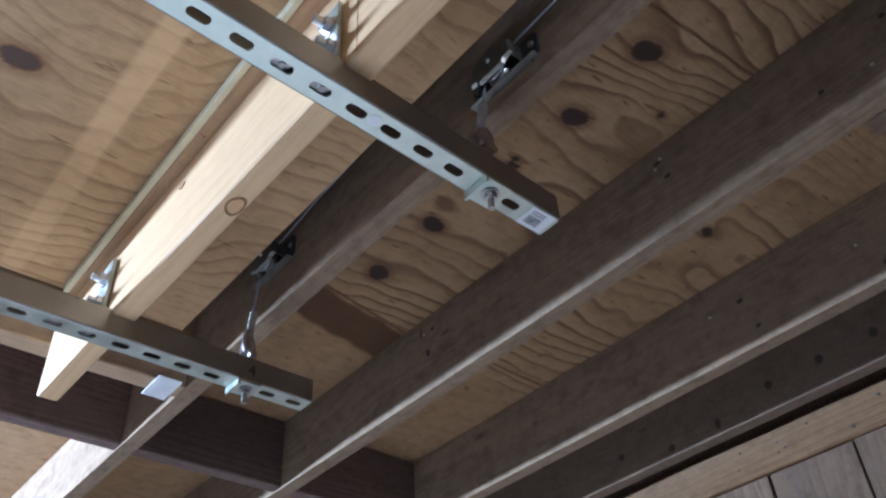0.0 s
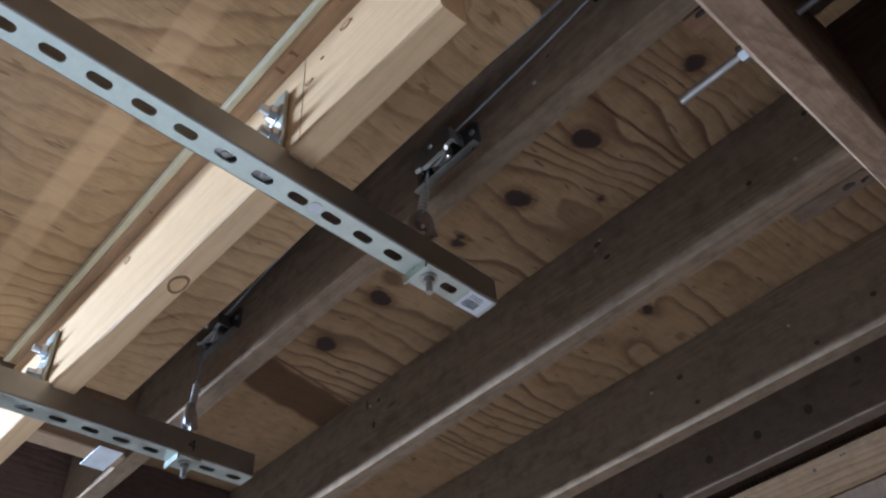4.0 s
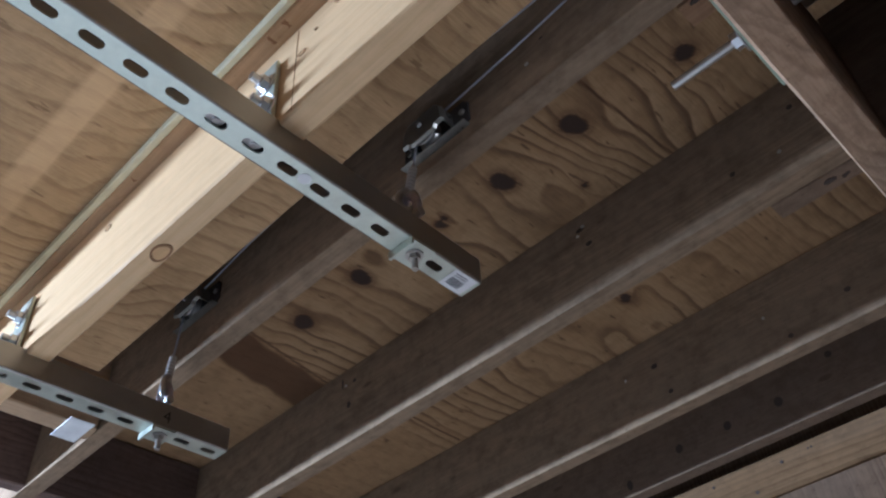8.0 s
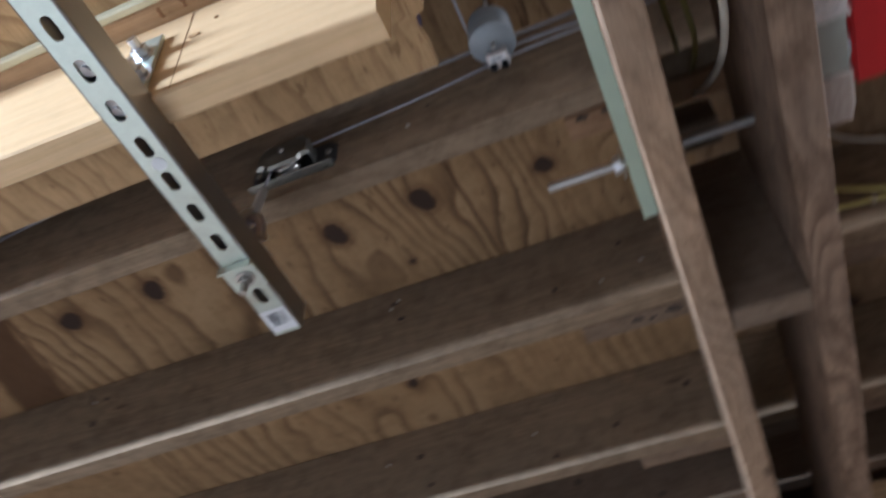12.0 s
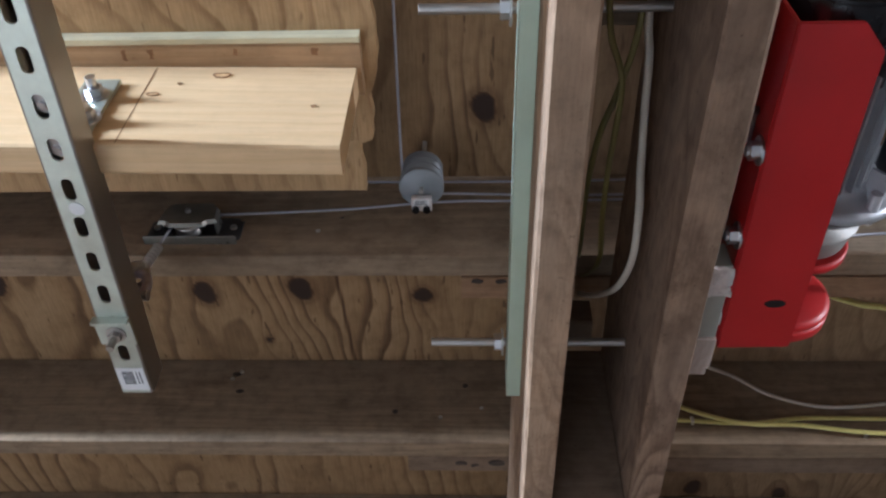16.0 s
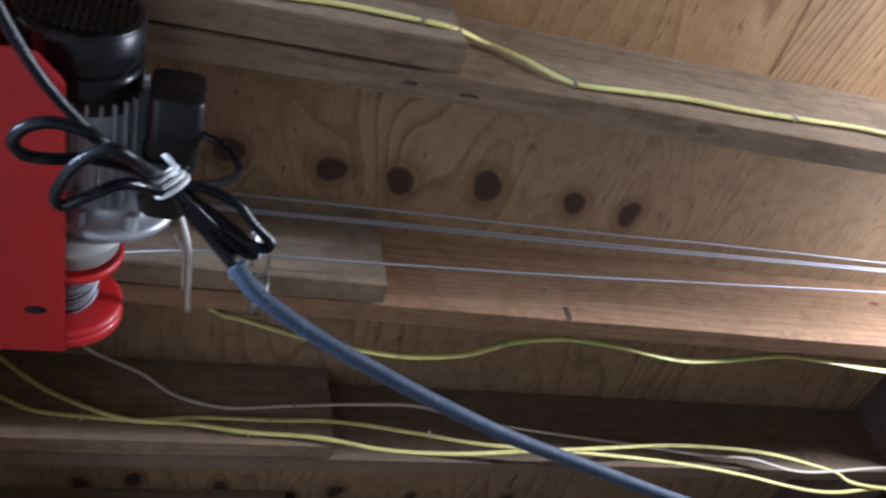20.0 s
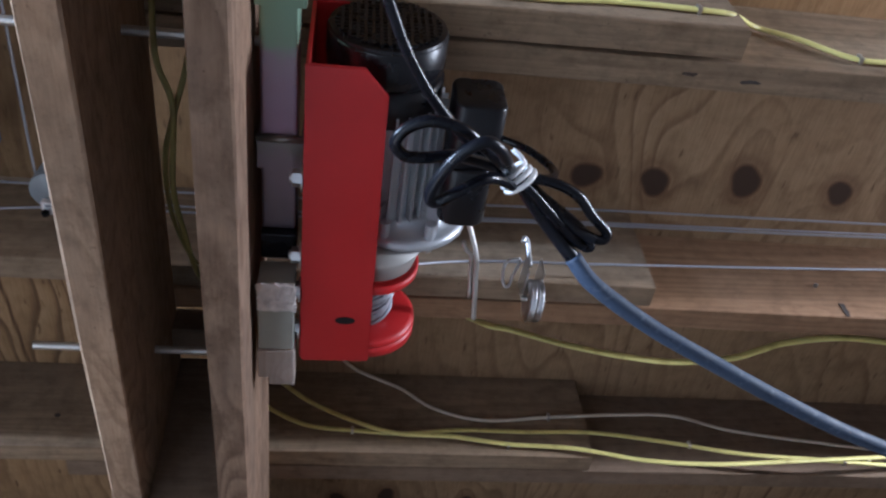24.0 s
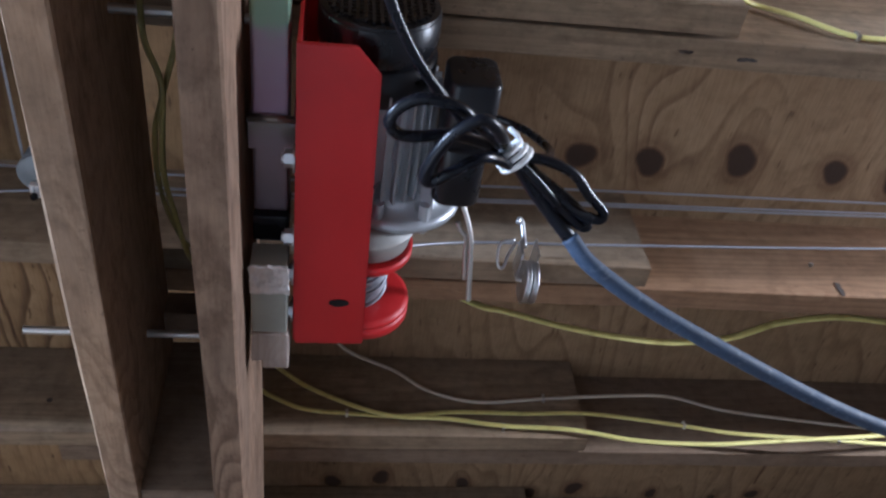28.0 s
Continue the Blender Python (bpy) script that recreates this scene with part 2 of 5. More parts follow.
def plain(name, colour, rough=0.5, metal=0.0, vary=0.15, scale=14.0, grain=0.08, dirt=None, coat=0.0):
    m, nt, b = material(name)
    raw, v, rnd = coords(nt, (1, 1, 1))
    big = node(nt, "ShaderNodeTexNoise", {"Vector": v, "Scale": scale, "Detail": 5.0, "Roughness": 0.6})
    fine = node(nt, "ShaderNodeTexNoise", {"Vector": v, "Scale": 420.0, "Detail": 2.0})
    lo, hi = tuple(x * (1 - vary) for x in colour), tuple(min(1, x * (1 + vary)) for x in colour)
    c = ramp(nt, big.outputs["Fac"], [(0.3, lo), (0.7, hi)])
    if dirt:
        dm = node(nt, "ShaderNodeMapRange", {0: node(nt, "ShaderNodeTexNoise", {"Vector": v, "Scale": scale * 3, "Detail": 6.0}).outputs["Fac"], 1: 0.55, 2: 0.75, 3: 0.0, 4: 0.6})
        c = mix(nt, dm.outputs[0], c, dirt)
    nt.links.new(c, b.inputs["Base Color"])
    rr = node(nt, "ShaderNodeMapRange", {0: big.outputs["Fac"], 1: 0.3, 2: 0.7, 3: max(0.02, rough - 0.1), 4: min(1, rough + 0.1)})
    nt.links.new(rr.outputs[0], b.inputs["Roughness"])
    b.inputs["Metallic"].default_value = metal
    b.inputs["Coat Weight"].default_value = coat
    if grain:
        bump(nt, b, fine.outputs["Fac"], grain, 0.0006)
    return m


OLD = wood("aged_lumber", "x", (0.235, 0.169, 0.118), (0.205, 0.145, 0.099), (0.150, 0.103, 0.069), (0.138, 0.102, 0.076), 0.5, 0.85, 0.5, 48.0, 0.34, 0.20, 0.35)
TANNED = wood("aged_tan_lumber", "x", (0.325, 0.238, 0.155), (0.280, 0.202, 0.130), (0.190, 0.132, 0.083), (0.16, 0.118, 0.082), 0.6, 0.85, 0.55, 44.0, 0.42, 0.20, 0.5)
WARM = wood("warm_brown_lumber", "x", (0.33, 0.205, 0.118), (0.285, 0.170, 0.096), (0.19, 0.108, 0.060), (0.19, 0.12, 0.075), 0.4, 0.8, 0.8, 100.0, 0.6)
OLD_Y = wood("aged_lumber_across", "y", (0.420, 0.290, 0.190), (0.360, 0.241, 0.155), (0.225, 0.143, 0.087), (0.20, 0.15, 0.11), 0.55, 0.85, 0.85, 40.0, 0.62, 0.42, 0.55, 0.30)
MOTTLED = wood("mottled_lumber", "y", (0.320, 0.215, 0.144), (0.270, 0.176, 0.116), (0.140, 0.086, 0.055), (0.16, 0.115, 0.085), 0.65, 0.85, 0.85, 34.0, 0.7, 0.42, 0.6, 0.30)
RED_OLD = wood("reddish_lumber", "y", (0.225, 0.160, 0.137), (0.185, 0.130, 0.110), (0.125, 0.085, 0.070), (0.09, 0.066, 0.058), 0.5, 0.9, 0.5)
FRESH = wood("new_pine", "x", (0.82, 0.60, 0.355), (0.79, 0.555, 0.310), (0.65, 0.41, 0.20), (0.72, 0.51, 0.27), 0.12, 0.5, 0.0, 60.0, 0.32, 0.075, 0.0)
# Cleat's underside: its shade put into a darker orange wood
CLEAT = wood("shaded_cleat", "x", (0.46, 0.31, 0.18), (0.41, 0.27, 0.15), (0.33, 0.20, 0.11), (0.30, 0.19, 0.11), 0.3, 0.6, 0.8, 80.0, 0.5, 0.075, 0.2)
KNOT = wood("pine_knot", "y", (0.42, 0.25, 0.13), (0.33, 0.18, 0.09), (0.20, 0.10, 0.05), (0.12, 0.06, 0.03), 0.4, 0.6, 0.0, 400.0, 0.9)
PINE_KNOT = wood("pale_pine_knot", "x", (0.70, 0.47, 0.25), (0.64, 0.42, 0.21), (0.50, 0.31, 0.15), (0.5, 0.3, 0.15), 0.2, 0.55, 0.0, 300.0, 0.6)
DARK_KNOT = plain("dark_joist_knot", (0.045, 0.030, 0.022), 0.8, 0.0, 0.3, 60.0, 0.2)
BLUE = plain("navy_plastic", (0.018, 0.030, 0.13), 0.30, 0.0, 0.1, 10.0, 0.02)
BLOCK = wood("pale_offcut", "y", (0.55, 0.40, 0.26), (0.48, 0.34, 0.21), (0.38, 0.25, 0.15), (0.40, 0.30, 0.2), 0.3, 0.75, 0.0, 90.0, 0.5, 0.075, 0.1)
OFFCUT = wood("pale_pink_offcut", "y", (0.50, 0.43, 0.38), (0.45, 0.38, 0.33), (0.37, 0.29, 0.24), (0.5, 0.42, 0.36), 0.2, 0.75, 0.0, 90.0, 0.4, 0.075, 0.1)
LINING = wood("wall_plywood", "z", (0.20, 0.135, 0.085), (0.165, 0.108, 0.068), (0.11, 0.070, 0.044), (0.09, 0.07, 0.055), 0.5, 0.85, 0.6, 30.0, 0.5, 0.3)
TAN = wood("tan_plank", "x", (0.185, 0.114, 0.056), (0.158, 0.095, 0.046), (0.112, 0.066, 0.032), (0.2, 0.14, 0.09), 0.4, 0.8, 0.6)
PLY = plywood("ceiling_plywood", (0.345, 0.224, 0.116), (0.275, 0.170, 0.084), (0.112, 0.063, 0.031), (0.036, 0.023, 0.018))
PLY_EAST = plywood("greyer_ceiling_plywood", (0.340, 0.229, 0.131), (0.282, 0.184, 0.102), (0.160, 0.096, 0.052), (0.042, 0.026, 0.019))
PLY_WARM = plywood("orange_ceiling_plywood", (0.430, 0.272, 0.136), (0.345, 0.206, 0.096), (0.200, 0.110, 0.049), (0.050, 0.030, 0.020))
DECK = plywood("deck_plywood", (0.515, 0.350, 0.188), (0.46, 0.300, 0.152), (0.27, 0.158, 0.078), (0.09, 0.06, 0.045))
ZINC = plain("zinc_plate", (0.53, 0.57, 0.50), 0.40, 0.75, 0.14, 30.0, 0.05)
PLATE = plain("bright_galvanised_plate", (0.74, 0.76, 0.76), 0.55, 0.25, 0.10, 40.0, 0.08)
# Channel sides: dark wood's reflection put into a darker copy of the zinc
ZINC_SIDE = plain("darkened_galvanised_steel", (0.33, 0.31, 0.28), 0.42, 0.85, 0.12, 18.0, 0.06)
STEEL = plain("bright_steel", (0.60, 0.60, 0.61), 0.36, 1.0, 0.10, 40.0, 0.05)
DULL = plain("dull_steel", (0.46, 0.44, 0.41), 0.40, 0.9, 0.15, 40.0, 0.06)
BLACKENED = plain("blackened_steel", (0.060, 0.060, 0.062), 0.5, 0.5, 0.2, 40.0, 0.08)
GUNMETAL = plain("gunmetal_steel", (0.24, 0.232, 0.205), 0.36, 0.8, 0.2, 40.0, 0.06)
GREY_PAINT = plain("grey_paint", (0.20, 0.215, 0.23), 0.42, 0.1, 0.12, 30.0, 0.05)
TEMPERED = plain("tempered_steel", (0.44, 0.41, 0.47), 0.38, 0.9, 0.25, 90.0, 0.05)
GREEN_ZINC = plain("green_passivated_strip", (0.46, 0.55, 0.43), 0.5, 0.3, 0.08, 20.0, 0.05)
WIRE = plain("wire_rope", (0.34, 0.34, 0.37), 0.55, 0.7, 0.15, 200.0, 0.3)
RED = plain("red_enamel", (0.42, 0.011, 0.012), 0.42, 0.0, 0.10, 9.0, 0.16, None, 0.08)
BLACK = plain("black_plastic", (0.009, 0.009, 0.011), 0.30, 0.0, 0.2, 20.0, 0.10)
RUBBER = plain("black_rubber", (0.005, 0.006, 0.010), 0.27, 0.0, 0.2, 20.0, 0.04)
for m in (RUBBER, BLACK):
    m.node_tree.nodes["Principled BSDF"].inputs["Specular IOR Level"].default_value = 0.33
ALU = plain("cast_aluminium", (0.43, 0.44, 0.46), 0.42, 0.55, 0.10, 30.0, 0.12)
NECK = plain("beige_casting", (0.30, 0.29, 0.27), 0.5, 0.2, 0.10, 30.0, 0.12)
YELLOW = plain("yellow_sheath", (0.66, 0.59, 0.20), 0.45, 0.0, 0.10, 12.0, 0.05, (0.30, 0.22, 0.05))
# Darker copy of the yellow: the shade between the planks put into colour
SHADED_YELLOW = plain("shaded_yellow_sheath", (0.19, 0.155, 0.04), 0.55, 0.0, 0.15, 20.0, 0.05, (0.14, 0.11, 0.04))
WHITE = plain("white_sheath", (0.58, 0.52, 0.42), 0.45, 0.0, 0.08, 12.0, 0.05)
BLUEGREY = plain("blue_grey_sheath", (0.040, 0.060, 0.104), 0.72, 0.0, 0.15, 60.0, 0.10, (0.13, 0.16, 0.22))
TIE = plain("white_tie", (0.82, 0.82, 0.82), 0.35, 0.0, 0.03, 30.0, 0.0)
# Cleat's edge: the sunlight on it put into a paler colour
PALE = plain("sunlit_edge", (0.60, 0.55, 0.36), 0.6, 0.0, 0.10, 25.0, 0.1)
PAPER = plain("white_label", (0.72, 0.72, 0.72), 0.6, 0.0, 0.05, 30.0, 0.02)
INK = plain("printed_ink", (0.03, 0.03, 0.035), 0.6, 0.0, 0.1, 30.0, 0.0)
TAPE = plain("crumpled_tape", (0.55, 0.50, 0.47), 0.30, 0.0, 0.15, 60.0, 0.6)
DARK_GROUND = plain("dark_outside_ground", (0.06, 0.06, 0.062), 0.9, 0.0, 0.2, 2.5, 0.3)
CONCRETE = plain("concrete_floor", (0.60, 0.59, 0.57), 0.85, 0.0, 0.15, 2.5, 0.3, (0.25, 0.23, 0.2))
BOARDING = wood("wall_boarding", "z", (0.24, 0.165, 0.105), (0.19, 0.125, 0.08), (0.12, 0.075, 0.05), (0.1, 0.08, 0.06), 0.5, 0.85, 0.5)


# mesh helpers
def mesh_object(name, verts, faces, mat, parent=None, label="", smooth=False):
    me = bpy.data.meshes.new(name)
    me.from_pydata([tuple(v) for v in verts], [], [tuple(f) for f in faces])
    me.materials.append(mat)
    if smooth:
        me.polygons.foreach_set("use_smooth", [True] * len(me.polygons))
    me.update()
    ob = new(name, me)
    if parent:
        ob.parent = parent
    if label:
        ob["label"] = label
    return ob


def part(name, bm, mat, parent=None, label="", smooth=False):
    me = bpy.data.meshes.new(name)
    bmesh.ops.recalc_face_normals(bm, faces=bm.faces)
    bm.to_mesh(me)
    bm.free()
    me.materials.append(mat)
    if smooth:
        me.polygons.foreach_set("use_smooth", [True] * len(me.polygons))
    ob = new(name, me)
    if parent:
        ob.parent = parent
    if label:
        ob["label"] = label
    return ob


def thing(name, label, category, group="", kind=""):
    return tagged(new(name), label, category, group, kind)


def sweep(stations, mat, name, parent=None, label="", closed=True, smooth=False):
    """Joins rings of equally many points into a skin, with flat ends."""
    n = len(stations[0])
    verts = [p for ring in stations for p in ring]
    faces = []
    for i in range(len(stations) - 1):
        for j in range(n):
            k = (j + 1) % n
            faces.append((i * n + j, i * n + k, (i + 1) * n + k, (i + 1) * n + j))
    if closed:
        faces.append(tuple(reversed(range(n))))
        faces.append(tuple(range((len(stations) - 1) * n, len(stations) * n)))
    return mesh_object(name, verts, faces, mat, parent, label, smooth)


def board(name, lo, hi, axis, mat, parent=None, label="", edge=0.003, step=0.06, wob=0.0009, skew=0.0):
    """A sawn board between two corners, with eased, slightly uneven edges. skew: shift across per metre along."""
    a = "xyz".index(axis)
    b, c = [i for i in range(3) if i != a]
    n = max(2, int((hi[a] - lo[a]) / step))
    rings = []
    seed = Vector((lo[0] * 3.1, lo[1] * 5.7, lo[2] * 7.3))
    for i in range(n + 1):
        s = lo[a] + (hi[a] - lo[a]) * i / n
        ring = []
        e = edge
        corners = [(lo[b] + e, lo[c]), (hi[b] - e, lo[c]), (hi[b], lo[c] + e), (hi[b], hi[c] - e),
                   (hi[b] - e, hi[c]), (lo[b] + e, hi[c]), (lo[b], hi[c] - e), (lo[b], lo[c] + e)]
        for k, (u, w) in enumerate(corners):
            d = noise.noise_vector(seed + Vector((s * 4.0, k * 1.37, 0.5))) * wob
            p = [0, 0, 0]
            p[a], p[b], p[c] = s, u + d[0] + skew * (s - 0.5 * (lo[a] + hi[a])), w + d[1]
            ring.append(p)
        rings.append(ring)
    ob = sweep(rings, mat, name, parent, label)
    return ob


def block(bm, lo, hi, m=None):
    r = bmesh.ops.create_cube(bm, size=1.0)
    s = Matrix.LocRotScale([(a + b) / 2 for a, b in zip(lo, hi)], None, [b - a for a, b in zip(lo, hi)])
    bmesh.ops.transform(bm, matrix=(m @ s) if m else s, verts=r["verts"])
    return r["verts"]


def soft_block(name, lo, hi, mat, parent=None, label="", r=0.002, seg=2):
    bm = bmesh.new()
    block(bm, lo, hi)
    bmesh.ops.bevel(bm, geom=bm.edges[:], offset=r, segments=seg, profile=0.6, affect="EDGES")
    return part(name, bm, mat, parent, label)


def rod(bm, a, b, r, seg=16, r2=None, cap=True):
    a, b = Vector(a), Vector(b)
    q = (b - a).to_track_quat("Z", "Y").to_matrix().to_4x4()
    res = bmesh.ops.create_cone(bm, cap_ends=cap, segments=seg, radius1=r, radius2=r if r2 is None else r2, depth=(b - a).length)
    bmesh.ops.transform(bm, matrix=Matrix.Translation((a + b) / 2) @ q, verts=res["verts"])
    return res["verts"]


def smooth_path(pts, sub=8):
    pts = [Vector(p) for p in pts]
    ext = [pts[0] * 2 - pts[1]] + pts + [pts[-1] * 2 - pts[-2]]
    out = []
    for i in range(1, len(ext) - 2):
        p0, p1, p2, p3 = ext[i - 1:i + 3]
        for k in range(sub):
            t = k / sub
            out.append(0.5 * (2 * p1 + (p2 - p0) * t + (2 * p0 - 5 * p1 + 4 * p2 - p3) * t * t + (3 * p1 - p0 - 3 * p2 + p3) * t ** 3))
    out.append(pts[-1])
    return out


def tube(name, pts, r, mat, parent=None, label="", seg=10, sub=8, flat=1.0, up=(0, 1, 0)):
    """A round or flattened cord along a smooth line through pts."""
    path = smooth_path(pts, sub)
    rings = []
    side = None
    for i, p in enumerate(path):
        t = (path[min(i + 1, len(path) - 1)] - path[max(i - 1, 0)]).normalized()
        if side is None:
            side = t.cross(Vector(up))
            if side.length < 0.1:
                side = t.cross(Vector((0.3, 0.2, 1)))
        side = (side - t * side.dot(t)).normalized()
        o = t.cross(side)
        rings.append([p + r * (math.cos(w) * side + flat * math.sin(w) * o) for w in (2 * math.pi * k / seg for k in range(seg))])
    return sweep(rings, mat, name, parent, label, True, True)


def lathe(bm, profile, m, seg=40):
    """Turns (radius, height) pairs round the z axis of m."""
    rings = []
    for r, h in profile:
        rings.append([bm.verts.new(m @ Vector((r * math.cos(2 * math.pi * k / seg), r * math.sin(2 * math.pi * k / seg), h))) for k in range(seg)])
    for i in range(len(rings) - 1):
        for k in range(seg):
            j = (k + 1) % seg
            bm.faces.new((rings[i][k], rings[i][j], rings[i + 1][j], rings[i + 1][k]))
    bm.faces.new(rings[0][::-1])
    bm.faces.new(rings[-1])


def hex_bolt(parent, at, way, r=0.0085, shank=0.012, mat=None, washer=True, name="bolt"):
    """A hexagon nut with the end of its bolt, on a washer, pointing along way."""
    at, way = Vector(at), Vector(way).normalized()
    bm = bmesh.new()
    if washer:
        rod(bm, at, at + way * 0.002, r * 1.5, 20)
    rod(bm, at + way * 0.002, at + way * (0.002 + r * 0.9), r, 6)
    rod(bm, at + way * 0.002, at + way * (0.002 + r * 0.9 + shank), r * 0.55, 12)
    return part(name, bm, mat or STEEL, parent, "bright zinc-plated hexagon bolt")


# the room: joists, ceiling, north wall; unseen floor, walls and light openings added
def grained_sheet(name, x0, x1, y0, y1, z, thick, mat, knots, step, density, seed, seams=(), stains=(), parent=None, label="", mixed=False, end=None, ripple=0.0, band=None, other=None):
    """A plywood sheet, its underside a fine grid that carries the veneer's figure."""
    nx, ny = int((x1 - x0) / step) + 1, int((y1 - y0) / step) + 1
    xs, ys = np.linspace(x0, x1, nx), np.linspace(y0, y1, ny)
    X, Y = np.meshgrid(xs, ys, indexing="ij")
    rng = np.random.RandomState(seed)
    f = X * density
    for k in range(14):
        a, b2 = rng.uniform(1.5, 9.0), rng.uniform(0.6, 4.0)
        f = f + (1.5 / (1 + 0.55 * a)) * np.sin(a * X + b2 * Y + rng.uniform(0, 6.3)) * np.cos(0.8 * b2 * Y - 0.5 * a * X + rng.uniform(0, 6.3)) * 1.6 * (1.0 if not mixed else 1.5)
    if mixed:
        f = f + 0.45 * np.sin(16 * Y + 5 * X + 2 * np.sin(9 * X)) * np.sin(11 * X + 3 * Y) + 0.16 * np.sin(34 * Y + 13 * X + 3 * np.sin(6 * X + 8 * Y)) * np.sin(17 * X - 9 * Y + 1.0) + 0.06 * np.sin(70 * Y + 31 * X)
    if ripple:
        f = f + ripple * (np.sin(13 * Y + 3 * X + 1.5 * np.sin(5 * X)) * np.sin(7 * X + 2 * Y + 1) + 0.45 * np.sin(29 * Y + 9 * X + 2 * np.sin(8 * X)) * np.sin(13 * X - 5 * Y)) + 0.08 * np.sin(63 * Y + 37 * X)
    if mixed:
        f = 0.62 * f + 1.1 * np.sin(3.3 * X + 1.9 * Y + 0.6) * np.sin(2.2 * Y - 4.1 * X) + 0.8 * np.sin(7.7 * X - 3.0 * Y) + 0.75 * np.sin(27 * X + 3.6 * np.sin(3.4 * Y + 0.7 + 1.3 * X)) * (0.6 + 0.4 * np.sin(5.1 * X + 3.3 * Y))
    figure = np.clip(0.80 + 0.35 * np.sin(4.3 * X + 2.1 * np.sin(3 * Y + 1)) * np.sin(5.7 * X - 3.0 * Y + 0.7) + 0.15 * np.sin(19 * X + 7 * Y), 0.35, 1.0)
    if mixed:
        # strong figure in places, quiet veneer between; the westmost sheet is nearly plain
        figure = np.clip(0.62 + 0.55 * np.sin(8.3 * X + 2.1 * np.sin(3 * Y + 1)) * np.sin(6.1 * X - 4.0 * Y + 0.7) + 0.2 * np.sin(23 * X + 9 * Y), 0.14, 1.0)
        figure = np.where(X < -1.245 - 0.15 * (Y - 1.0), 0.10, figure)
    if mixed:
        # other sheets, cut from other logs: swirling figure to the east, wide cathedral bands beyond
        U = X + 0.07 * np.sin(5.1 * Y + 2.0 * X) + 0.05 * np.sin(11.0 * Y - 7.0 * X + 1.0)
        swirl = 7.0 * U + 1.1 * np.sin(9 * U + 2 * Y) + 0.9 * np.sin(17 * U - 4 * Y + 2) + 0.6 * np.sin(33 * U + 6 * Y) + 0.3 * np.sin(47 * X - 9 * Y) + 0.25 * np.sin(23 * X - 17 * Y)
        bands = np.where(X > 1.24, 46 * X + 7 * Y + 1.6 * np.sin(9 * X + 2 * Y) + 0.35 * np.sin(61 * X + 16 * Y), 15 * X + 3 * Y + 0.9 * np.sin(13 * X + 2 * Y) + 0.4 * np.sin(31 * X - 6 * Y))
        streaks = 21 * X - 5 * Y + 1.1 * np.sin(11 * X + 3 * Y) + 0.5 * np.sin(29 * X + 4 * Y) + 0.2 * np.sin(71 * X - 9 * Y)
        east = np.clip((X - 0.05) / 0.15, 0, 1)
        f = np.where(east > 0.5, np.where(Y > 0.68, streaks, np.where(Y > 0.27, swirl + np.where(X > 1.15, 14 * (X - 1.15), 0), bands)), f)
        figure = np.where(east > 0.5, np.where(Y > 0.68, 0.50 + 0.25 * np.sin(9 * X + 2 * Y), np.where(Y > 0.27, (0.46 + 0.22 * np.sin(13 * X + 5 * np.sin(4 * Y))) * np.where(X > 1.15, 0.6, 1.0), 0.62 + 0.26 * np.sin(11 * X + 3 * Y) + 0.10 * np.clip((X - 1.24) / 0.02, 0, 1))), figure)
    kn = np.zeros_like(X)
    for kx, ky, kr in knots:
        dx, dy = X - kx, Y - ky
        s = kr * (2.6 if kx < 0.3 else 1.7)
        amount = 0.93 if kx < 0.3 else 0.92
        f = f + (1.0 if kx < 0.3 else 1.4) * np.exp(-((dx / s) ** 2 + (dy / (s * 2.9)) ** 2)) * (1 if rng.rand() > 0.3 else -1)
        d = np.sqrt((dx / kr) ** 2 + (dy / (kr * 1.15)) ** 2) + 0.12 * np.sin(2 * np.arctan2(dy, dx) + kx * 40) + 0.05 * np.sin(3 * np.arctan2(dy, dx) + ky * 90)
        kn = np.maximum(kn, np.clip((1.12 - d) / (0.20 if kx < 0.3 else 0.32), 0, 1) * amount)
        kn = np.maximum(kn, 0.30 * np.exp(-((d - 1.25) / 0.4) ** 2))
        # darker fibres that run out of the knot along the grain
        kn = np.maximum(kn, 0.40 * np.exp(-((dx + 0.12 * kr * np.sin(dy / kr * 1.7)) / (0.55 * kr)) ** 2 - (dy / (2.0 * kr)) ** 2))
    for sx, sy0, sy1, lean in seams:
        d = np.abs(X - sx - lean * (Y - sy0))
        kn = np.where((Y >= sy0) & (Y <= sy1), np.maximum(kn, np.clip((0.85 * step - d) / (0.6 * step), 0, 1) * 0.75), kn)
    for tx0, tx1, ty0, ty1, lean, amount in stains:
        u = X - lean * (Y - ty0) + 0.003 * np.sin(31 * Y) + 0.002 * np.sin(90 * Y + 40 * X)
        inside = np.clip((u - tx0) / 0.012, 0, 1) * np.clip((tx1 - u) / 0.012, 0, 1) * (Y > ty0) * (Y < ty1)
        kn = np.maximum(kn, amount * inside)
    if end is not None:
        X = x0 + (X - x0) * (end(Y) - x0) / (x1 - x0)
    n = nx * ny
    m = n + 2 + ny
    co = np.zeros((m, 3))
    co[:n, 0], co[:n, 1], co[:n, 2] = X.ravel(), Y.ravel(), z
    co[n:n + 2] = [(x0, y0, z + thick), (x0, y1, z + thick)]
    co[n + 2:, 0], co[n + 2:, 1], co[n + 2:, 2] = X[-1], Y[-1], z + thick
    idx = np.arange(n).reshape(nx, ny)
    quads = np.stack([idx[:-1, :-1], idx[:-1, 1:], idx[1:, 1:], idx[1:, :-1]], -1).reshape(-1, 4)
    faces = [tuple(q) for q in quads.tolist()]
